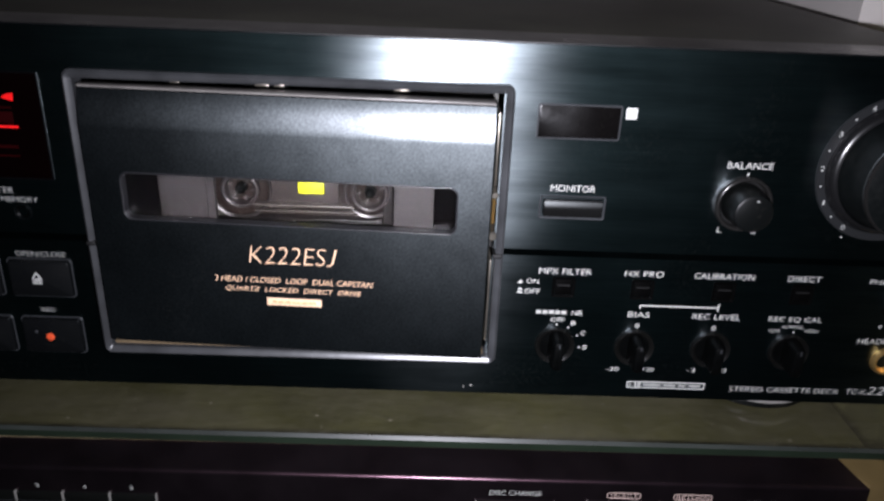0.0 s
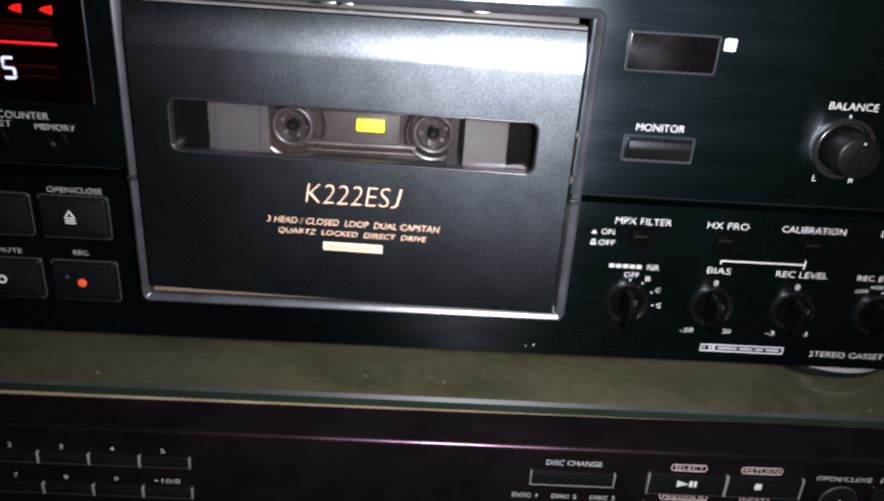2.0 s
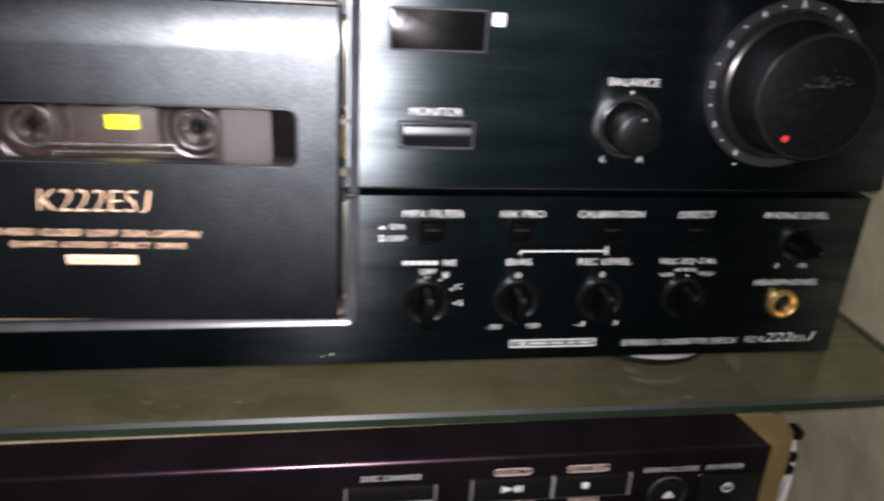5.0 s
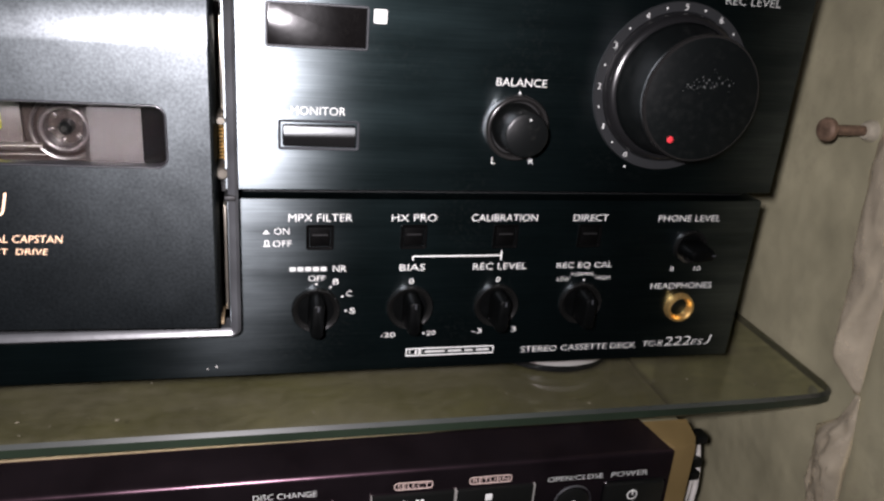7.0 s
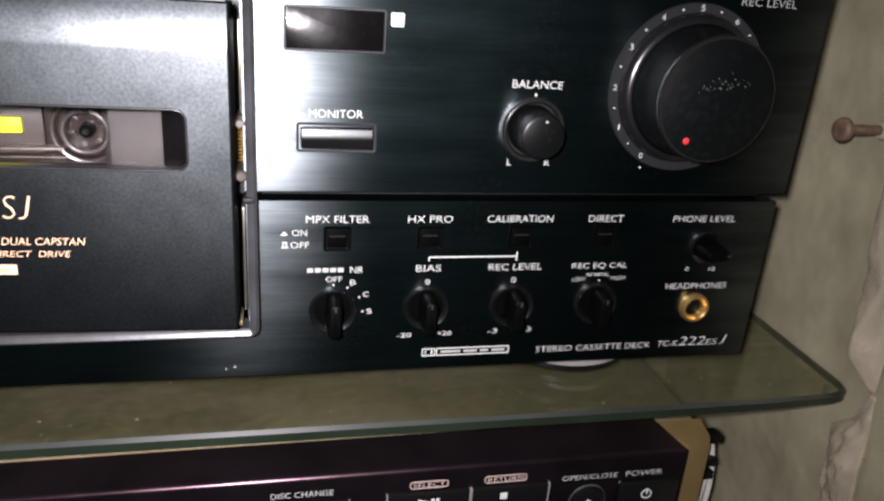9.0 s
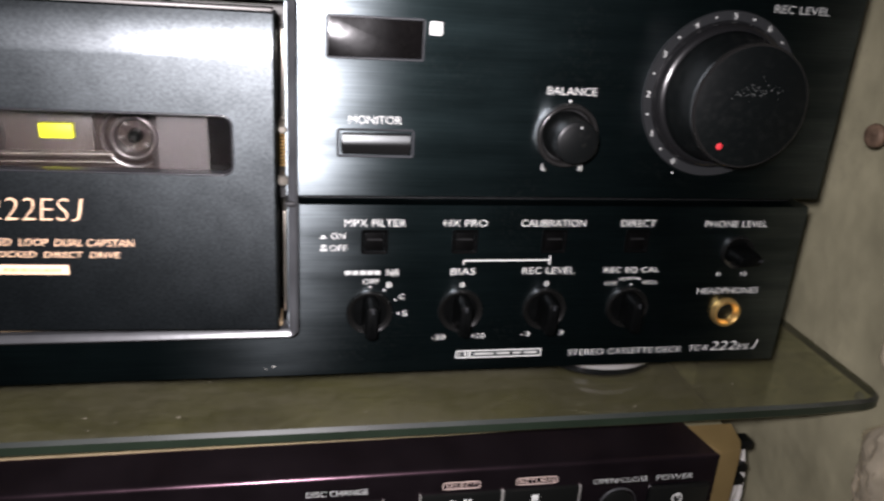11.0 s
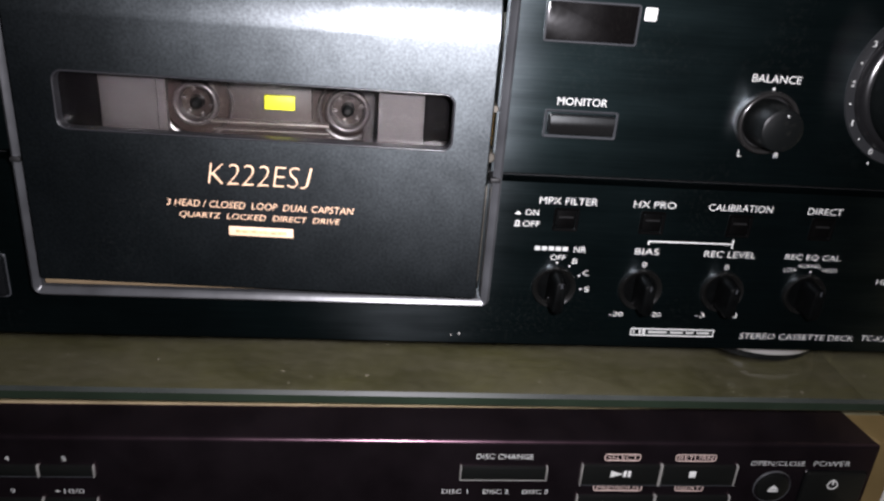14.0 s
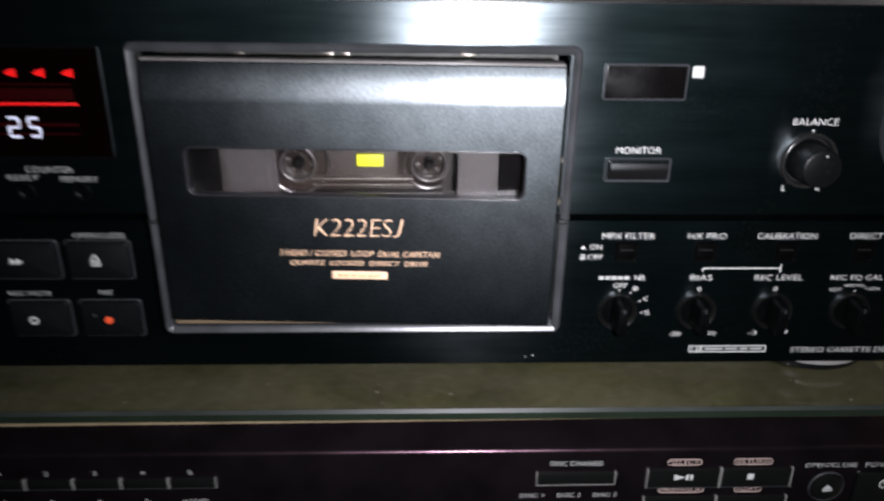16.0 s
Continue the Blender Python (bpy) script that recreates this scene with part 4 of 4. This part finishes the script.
# ---- deck: left side ----
window_with_rim(-0.2000, -0.0722, 0.0888, 0.1215, UP, REDWINDOW, deck, "meter_display", GLOSS)
DY = UP - 0.0003
for i in range(6):
    x = -0.0818 - 0.0080 * i
    part("meter_arrow", prism([(x + 0.0017, 0.1152), (x + 0.0015, 0.1128), (x - 0.0004, 0.1132), (x - 0.0019, 0.1139), (x - 0.0004, 0.1148)],
                              DY - 0.0001, DY + 0.0002), LIT_RED, deck, "lit red meter arrow")
bar(-0.160, -0.0802, 0.1051, 0.0007, DY, LIT_RED, deck, "meter_line")
for zc, h in ((0.1108, 0.0005), (0.1079, 0.0034), (0.0990, 0.0009), (0.0962, 0.0005)):
    bar(-0.160, -0.0812, zc, h, DY, DIM_RED, deck, "meter_scale")


def seven(x, zc, w, h, on, parent):
    s = 0.0008
    seg = {"a": (0, h / 2, w, s), "d": (0, -h / 2, w, s), "g": (0, 0, w, s), "f": (-w / 2, h / 4, s, h / 2), "b": (w / 2, h / 4, s, h / 2),
           "e": (-w / 2, -h / 4, s, h / 2), "c": (w / 2, -h / 4, s, h / 2)}
    for k in on:
        dx, dz, sw, sh = seg[k]
        bar(x + dx - sw / 2, x + dx + sw / 2, zc + dz, sh, DY, LIT_WHITE, parent, "digit_segment")


seven(-0.0998, 0.0982, 0.0030, 0.0056, "abged", deck)
seven(-0.0940, 0.0982, 0.0028, 0.0054, "afgcd", deck)
lettering("COUNTER", -0.0995, -0.0855, 0.0852, 0.0019, UP, GREYPRINT, deck, bold=0.008)
lettering("RESET", -0.1052, -0.0960, 0.0826, 0.0017, UP, GREYPRINT, deck, bold=0.008)
lettering("MEMORY", -0.0897, -0.0786, 0.0822, 0.0017, UP, GREYPRINT, deck, bold=0.008)
for x in (-0.1005, -0.0838):
    b = part("round_button", lathe([(0.0012, UP + 0.0001), (0.0019, UP - 0.0004), (0.0021, UP + 0.001)], x, 0.0782, 24), SMALLKNOB, deck)
    part("button_ring", lathe([(0.0022, UP + 0.0006), (0.0026, UP - 0.0003), (0.0029, UP + 0.0004)], x, 0.0782, 24, False), SATIN, b)


def key(x0, x1, z0, z1, parent):
    b = part("transport_key", pad((x0 + x1) / 2, (z0 + z1) / 2, x1 - x0, z1 - z0, 0.0012, LOW - 0.0016, LOW + 0.003, 0.0008), SATIN, parent)
    bm2 = bmesh.new()
    add_ring(bm2, (x0 + x1) / 2, (z0 + z1) / 2, x1 - x0 + 0.0012, z1 - z0 + 0.0012, 0.0014, 0.0005, LOW - 0.0003, LOW + 0.002, 0.00015)
    part("key_surround", bm2, RIM, b)
    return b


KY = LOW - 0.0016
k = key(-0.0940, -0.0742, 0.0472, 0.0600, deck)
eject = bmesh.new()
for (ax, az), (cx, cz) in (((-0.0864, 0.0538), (-0.0836, 0.0538)), ((-0.0836, 0.0538), (-0.0850, 0.0560)), ((-0.0850, 0.0560), (-0.0864, 0.0538))):
    run = Vector((cx - ax, 0, cz - az)).normalized() * 0.00022
    side = Vector((-run.z, 0, run.x))
    ends = [Vector((ax, 0, az)) - run, Vector((cx, 0, cz)) + run]
    corners = [ends[0] - side, ends[1] - side, ends[1] + side, ends[0] + side]
    loft(eject, [[(c.x, KY - 0.00015, c.z) for c in corners], [(c.x, KY + 0.0001, c.z) for c in corners]])
part("eject_mark", eject, WHITE, k)
bar(-0.0866, -0.0834, 0.0530, 0.0004, KY, WHITE, k)
bar(-0.0866, -0.0834, 0.0522, 0.0004, KY, WHITE, k)
lettering("OPEN/CLOSE", -0.0912, -0.0752, 0.0621, 0.0017, LOW, GREYPRINT, deck, bold=0.008)
k = key(-0.0932, -0.0738, 0.0260, 0.0387, deck)
dot(-0.0842, 0.0322, 0.0014, KY, ORANGE, k, "record_mark")
dot(-0.0886, 0.0340, 0.0006, KY, RIM, k, "record_lamp")
lettering("REC", -0.0863, -0.0818, 0.0418, 0.0016, LOW, GREYPRINT, deck, bold=0.008)
k = key(-0.1170, -0.0972, 0.0472, 0.0600, deck)
part("forward_mark", prism([(-0.1118, 0.0548), (-0.1118, 0.0524), (-0.1098, 0.0536)], KY - 0.00015, KY + 0.0001), WHITE, k)
part("forward_mark", prism([(-0.1098, 0.0548), (-0.1098, 0.0524), (-0.1078, 0.0536)], KY - 0.00015, KY + 0.0001), WHITE, k)
k = key(-0.1162, -0.0968, 0.0260, 0.0387, deck)
part("mute_mark", lathe([(0.0008, KY - 0.0001), (0.0014, KY - 0.0002), (0.0015, KY + 0.0001)], -0.1085, 0.0322, 20, False), WHITE, k)
lettering("REC MUTE", -0.1155, -0.1018, 0.0415, 0.0016, LOW, GREYPRINT, deck, bold=0.008)

# ---- the disc player on the shelf below ----
player = thing("disc_player", "dark plum-black disc player with champagne-gold casing under the glass shelf", "disc player")
PF, PTOP = 0.003, -0.0225
XR = 0.2092
bm = bmesh.new()
sec = [(PF + 0.0008, -0.110), (PF, -0.1092), (PF, PTOP - 0.0014), (PF + 0.0001, PTOP - 0.0008), (PF + 0.0005, PTOP - 0.0003), (PF + 0.0011, PTOP + 0.0001), (PF + 0.0018, PTOP + 0.0003), (0.0155, -0.0192), (0.0155, -0.110)]
rise = {-0.2165: 0.0, XR: 0.0013}
loft(bm, [[(x - (math.copysign(0.0085, x) * max(0.0, (y - PF) / 0.0125) if z > -0.0226 else 0),
            y + (rise[x] if y > 0.015 else 0), z + (rise[x] if z > -0.02 else 0)) for y, z in sec] for x in (-0.2165, XR)])
part("fascia", bm, PLAYER_BLACK, player, "dark plum-black glossy front panel")
body = part("casing", box(-0.2270, 0.2180, 0.0170, 0.33, -0.112, -0.0197, bevel=0.0010), LIDGOLD, player, "dusty champagne-gold metal casing")
for s, x0, x1 in ((1, XR + 0.0002, 0.2206), (-1, -0.2300, -0.2167)):
    bm = bmesh.new()
    if s > 0:
        plan = [(XR - 0.0088, 0.0160), (XR + 0.0004, PF + 0.0012), (XR + 0.004, PF + 0.0010), (x1 - 0.002, PF + 0.0022), (x1 - 0.0004, PF + 0.005), (x1, 0.0160)]
    else:
        plan = [(x0, 0.0160), (x0 + 0.0004, PF + 0.005), (x0 + 0.002, PF + 0.0022), (x1 - 0.004, PF + 0.0010), (x1 - 0.0004, PF + 0.0012), (x1 + 0.0088, 0.0160)]
    loft(bm, [[(x, y, -0.110) for x, y in plan], [(x, y, PTOP - 0.0012) for x, y in plan],
              [(x + (0.0004 if x < (x0 + x1) / 2 else -0.0004), y + 0.0003, PTOP + 0.0002 + 0.24 * max(0.0, y - PF - 0.0012)) for x, y in plan]])
    part("end_cap", bm, CHAMPAGNE, player, "champagne-gold corner post")
bm = bmesh.new()
loft(bm, [[(x, y, z) for y, z in ((back - 0.0014, -0.0196), (back, -0.0196), (back, top - 0.0002), (back - 0.0002, top), (back - 0.0012, top), (back - 0.0014, top - 0.0002))]
          for x, back, top in ((-0.2085, 0.0167, -0.0177), (0.0, 0.0172, -0.0177), (0.2000, 0.0180, -0.0183))])
part("lid_edge", bm, LIDEDGE, player, "thin champagne-gold front edge of the lid")
for x in (-0.19, 0.19):
    for y in (0.05, 0.29):
        bm = bmesh.new()
        loft(bm, [[(x + r * math.cos(2 * math.pi * i / 24), y + r * math.sin(2 * math.pi * i / 24), z) for i in range(24)]
                  for r, z in ((0.017, -0.128), (0.018, -0.1275), (0.018, -0.112))])
        part("foot", bm, KNOB, player)


def flat_key(x0, x1, z0, z1, parent, name="flat_key"):
    """A flush key; pale strips at its sides and foot paint the light its edges catch."""
    b = part(name, pad((x0 + x1) / 2, (z0 + z1) / 2, x1 - x0, z1 - z0, 0.0004, PF - 0.0012, PF + 0.002, 0.0004), PLAYER_BUTTON, parent)
    for e0, e1 in ((x0 - 0.0005, x0 - 0.0001), (x1 + 0.0001, x1 + 0.0005)):
        part("key_edge", box(e0, e1, PF - 0.0013, PF + 0.001, z0 - 0.0003, z1 + 0.0003, bevel=0.0001), KEYLINE, b)
    part("key_edge", box(x0, x1, PF - 0.0009, PF + 0.001, z0 - 0.0005, z0 - 0.0001, bevel=0.0001), KEYLINE if name == "disc_change_key" else RIM, b)
    return b


for i in range(5):
    x1 = -0.0562 - 0.0172 * i
    flat_key(x1 - 0.0163, x1, -0.0372, -0.0332, player, name="number_key")
    flat_key(x1 - 0.0163, x1, -0.0506, -0.0466, player, name="number_key")
    n = 5 - i
    lettering(str(n), x1 - 0.0094, x1 - 0.0080, -0.0308, 0.0019, PF, WHITE, player, bold=0.008)
    if i:
        lettering(str(n + 5), x1 - 0.0094, x1 - 0.0080, -0.0439, 0.0018, PF, WHITE, player, bold=0.008)
    else:
        lettering("+10/0", x1 - 0.0130, x1 - 0.0038, -0.0439, 0.0018, PF, WHITE, player, bold=0.008)
flat_key(0.0627, 0.0915, -0.0377, -0.0324, player, name="disc_change_key")
lettering("DISC CHANGE", 0.0674, 0.0868, -0.0286, 0.0021, PF, WHITE, player, bold=0.008)
for i, x in enumerate((0.0568, 0.0709, 0.0846)):
    lettering("DISC %d" % (i + 1), x, x + 0.0088, -0.0435, 0.0018, PF, WHITE, player, bold=0.008)
for words, x0, x1, zc in (("SELECT", 0.1112, 0.1240, -0.0286), ("RETURN", 0.1362, 0.1508, -0.0286),
                          ("PREVIOUS", 0.1092, 0.1266, -0.0416), ("NEXT", 0.1384, 0.1488, -0.0416)):
    bm = bmesh.new()
    add_ring(bm, (x0 + x1) / 2, zc, x1 - x0, 0.0029, 0.0012, 0.0003, PF - 0.00015, PF + 0.0002, 0.00005)
    part("legend_outline", bm, ROSEPRINT, player)
    lettering(words, x0 + 0.0012, x1 - 0.0012, zc, 0.0017, PF, ROSEPRINT, player, bold=0.008)
BY = PF - 0.0012
k1 = flat_key(0.1042, 0.1312, -0.0396, -0.0313, player, name="transport_key")
k2 = flat_key(0.1322, 0.1585, -0.0396, -0.0313, player, name="transport_key")
k3 = flat_key(0.1042, 0.1312, -0.0530, -0.0446, player, name="transport_key")
k4 = flat_key(0.1322, 0.1585, -0.0530, -0.0446, player, name="transport_key")


def arrow(x, z, s, k, parent):
    part("arrow_mark", prism([(x, z + s), (x + 1.35 * s * k, z), (x, z - s)], BY - 0.00015, BY + 0.0001), WHITE, parent)


arrow(0.1140, -0.0347, 0.0014, 2.2, k1)
bar(0.1184, 0.1195, -0.0347, 0.0026, BY, WHITE, k1)
bar(0.1200, 0.1211, -0.0347, 0.0026, BY, WHITE, k1)
bar(0.1418, 0.1442, -0.0347, 0.0026, BY, WHITE, k2)
bar(0.1133, 0.1137, -0.0482, 0.0026, BY, WHITE, k3)
arrow(0.1168, -0.0482, 0.0013, -1.7, k3)
arrow(0.1196, -0.0482, 0.0013, -1.7, k3)
arrow(0.1396, -0.0482, 0.0013, 1.7, k4)
arrow(0.1424, -0.0482, 0.0013, 1.7, k4)
bar(0.1456, 0.1460, -0.0482, 0.0026, BY, WHITE, k4)
lettering("OPEN/CLOSE", 0.1636, 0.1836, -0.0306, 0.0019, PF, WHITE, player, bold=0.006)
lettering("POWER", 0.1868, 0.2004, -0.0306, 0.0021, PF, WHITE, player, bold=0.006)
ob = part("open_key", lathe([(0.0050, PF - 0.0012), (0.0058, PF - 0.0009), (0.0061, PF + 0.0004)], 0.1738, -0.0408, 40), PLAYER_BUTTON, player)
part("key_ring", lathe([(0.0063, PF + 0.0004), (0.0066, PF - 0.0006), (0.0071, PF + 0.0003)], 0.1738, -0.0408, 40, False), FRAME, ob)
part("eject_mark", prism([(0.1719, -0.0410), (0.1757, -0.0410), (0.1738, -0.0392)], PF - 0.00135, PF - 0.001), WHITE, ob)
bar(0.1719, 0.1757, -0.0418, 0.0007, PF - 0.0012, WHITE, ob)
pw = part("power_key", pad(0.1960, -0.0420, 0.0222, 0.0160, 0.0010, PF - 0.0014, PF + 0.002, 0.0006), PLAYER_BUTTON, player)
bm = bmesh.new()
add_ring(bm, 0.1960, -0.0420, 0.0236, 0.0174, 0.0014, 0.0005, PF - 0.0004, PF + 0.001, 0.00015)
part("key_ring", bm, GLOSS, pw)
part("power_mark", lathe([(0.0015, PF - 0.0015), (0.0019, PF - 0.0016), (0.0021, PF - 0.0013)], 0.1952, -0.0388, 24, False), WHITE, pw)
bar(0.1950, 0.1954, -0.0376, 0.0024, PF - 0.0016, WHITE, pw)

# ---- right wall: screw in its plug, foil, cables ----
screw = thing("wall_screw", "rusty brown screw half driven into a plastic wall plug", "screw")


def along_wall(bm):
    """Turns a form made towards the viewer so that it stands out of the side wall."""
    bmesh.ops.rotate(bm, verts=bm.verts, matrix=Matrix.Rotation(radians(-90), 3, "Z"), cent=(0, 0, 0))
    return bm


m = Matrix.Translation((0.267, 0.0195, 0.0872))
o = part("shank", along_wall(lathe([(0.0016, -0.016), (0.0018, -0.010), (0.0017, -0.004), (0.0017, 0.0002)], 0, 0, 16)), RUST, screw)
o.matrix_local = m
o = part("head", along_wall(lathe([(0.0020, -0.0192), (0.0034, -0.0186), (0.0040, -0.0174), (0.0038, -0.0160), (0.0017, -0.0146)], 0, 0, 22)), RUST, screw)
o.matrix_local = m
o = part("wall_plug", along_wall(lathe([(0.0014, -0.0034), (0.0026, -0.0030), (0.0034, -0.0016), (0.0038, 0.0002)], 0, 0, 20)), DOWEL, screw,
         "milky plastic wall plug")
o.matrix_local = m


def edge_at(points, z):
    """The y of an outline given as (z, y) from the top down."""
    for (za, ya), (zb, yb) in zip(points, points[1:]):
        if za >= z >= zb:
            return ya + (yb - ya) * (za - z) / (za - zb)
    return points[-1][1]


def foil_piece(z0, z1, left, right, rows, cols, bulge, crest, crumple):
    """A crumpled sheet on the side wall between two outlines, raised off the wall along its length."""
    bm = bmesh.new()
    grid = []
    for i in range(rows + 1):
        z = z0 + (z1 - z0) * i / rows
        ya, yb = edge_at(left, z), edge_at(right, z)
        ya += 0.0008 * noise.noise(Vector((z * 130, 3.1, 0)))
        line = []
        for j in range(cols + 1):
            u = j / cols
            y = ya + (yb - ya) * u
            rise = math.sin(math.pi * u ** crest) ** 0.75
            p = Vector((y * 75, z * 34, 0.0))
            folds = (0.40 - abs(noise.noise(p))) * 0.0052 + (0.35 - abs(noise.noise(p * 2.4 + Vector((5, 1, 2))))) * 0.0034
            folds += abs(noise.noise(p * 5.3)) * 0.0012
            swell = 0.75 + 0.5 * noise.noise(Vector((z * 42, 7.3, 1.0)))
            wide = min(1.0, abs(yb - ya) / 0.012)
            d = (bulge * swell * rise + crumple * folds * min(1.0, 5 * min(u, 1 - u) + 0.15)) * wide
            line.append(bm.verts.new((0.2665 - max(0.0003, d), y, z)))
        grid.append(line)
    for a, b in zip(grid, grid[1:]):
        for j in range(cols):
            bm.faces.new((a[j], a[j + 1], b[j + 1], b[j]))
    return bm


foil = thing("foil_strip", "crumpled silver foil strip stuck on the side wall", "foil")
sheets = (
    ("upper_sheet", foil_piece(0.16, 0.0035, ((0.16, 0.015), (0.066, 0.011), (0.049, 0.010), (0.029, 0.0075), (0.013, 0.004), (0.0035, -0.0062)),
                               ((0.16, -0.016), (0.034, -0.0070), (0.016, -0.0080), (0.0035, -0.0085)), 90, 24, 0.0062, 0.62, 0.32)),
    ("lower_sheet", foil_piece(0.0030, -0.20, ((0.0030, -0.0075), (-0.010, -0.003), (-0.018, 0.006), (-0.025, 0.001), (-0.037, 0.003), (-0.043, -0.001),
                                              (-0.07, 0.003), (-0.20, -0.002)),
                               ((0.0030, -0.0092), (-0.016, -0.012), (-0.034, -0.0132), (-0.20, -0.022)), 120, 24, 0.0046, 1.5, 0.95)),
)
for name, bm in sheets:
    o = part(name, bm, FOIL, foil)
    sol = o.modifiers.new("thickness", "SOLIDIFY")
    sol.thickness = 0.0003

cable = thing("cable", "thin white cable hanging beside the disc player", "cable")
part("sheath", tube([(0.2296 + 0.0022 * math.sin(i * 0.55) + 0.0004 * i, 0.020 + 0.001 * math.cos(i * 0.5), -0.030 - 0.006 * i) for i in range(16)], 0.0011, 8), CABLE, cable)
part("sheath", tube([(0.2322 + 0.0016 * math.cos(i * 0.5) + 0.0003 * i, 0.024, -0.046 - 0.006 * i) for i in range(13)], 0.0009, 8), CABLE, cable)
for z in (-0.0305, -0.0410, -0.0468):
    part("cable_tie", box(0.2275, 0.2322, 0.0172, 0.0232, z - 0.0018, z + 0.0018, bevel=0.0006), KNOB, cable)

# ---- dust and crumbs lying on the glass ----
bm = bmesh.new()
rng = random.Random(7)
for _ in range(80):
    x, y = rng.uniform(-0.2, 0.25), rng.uniform(0.001, 0.016) if rng.random() < 0.75 else rng.uniform(0.0, 0.06)
    q = 0.0001 + 0.00035 * rng.random() ** 4
    a = rng.uniform(0, math.pi)
    pts = []
    for k in range(5):
        t = a + 2 * math.pi * k / 5
        pts.append((x + q * (1 + rng.random()) * math.cos(t), y + q * math.sin(t)))
    loft(bm, [[(px, py, 0.00004) for px, py in pts], [(x + (px - x) * 0.6, y + (py - y) * 0.6, 0.00004 + q * 0.5) for px, py in pts]])
ob = new("dust_crumbs", finish("dust_crumbs", bm, material("pale_dust", (0.13, 0.115, 0.08), 0.8, vary=0.2, vary_scale=900.0), False))
tagged(ob, "pale dust crumbs scattered over the glass shelf", "dust", "", "stuff")
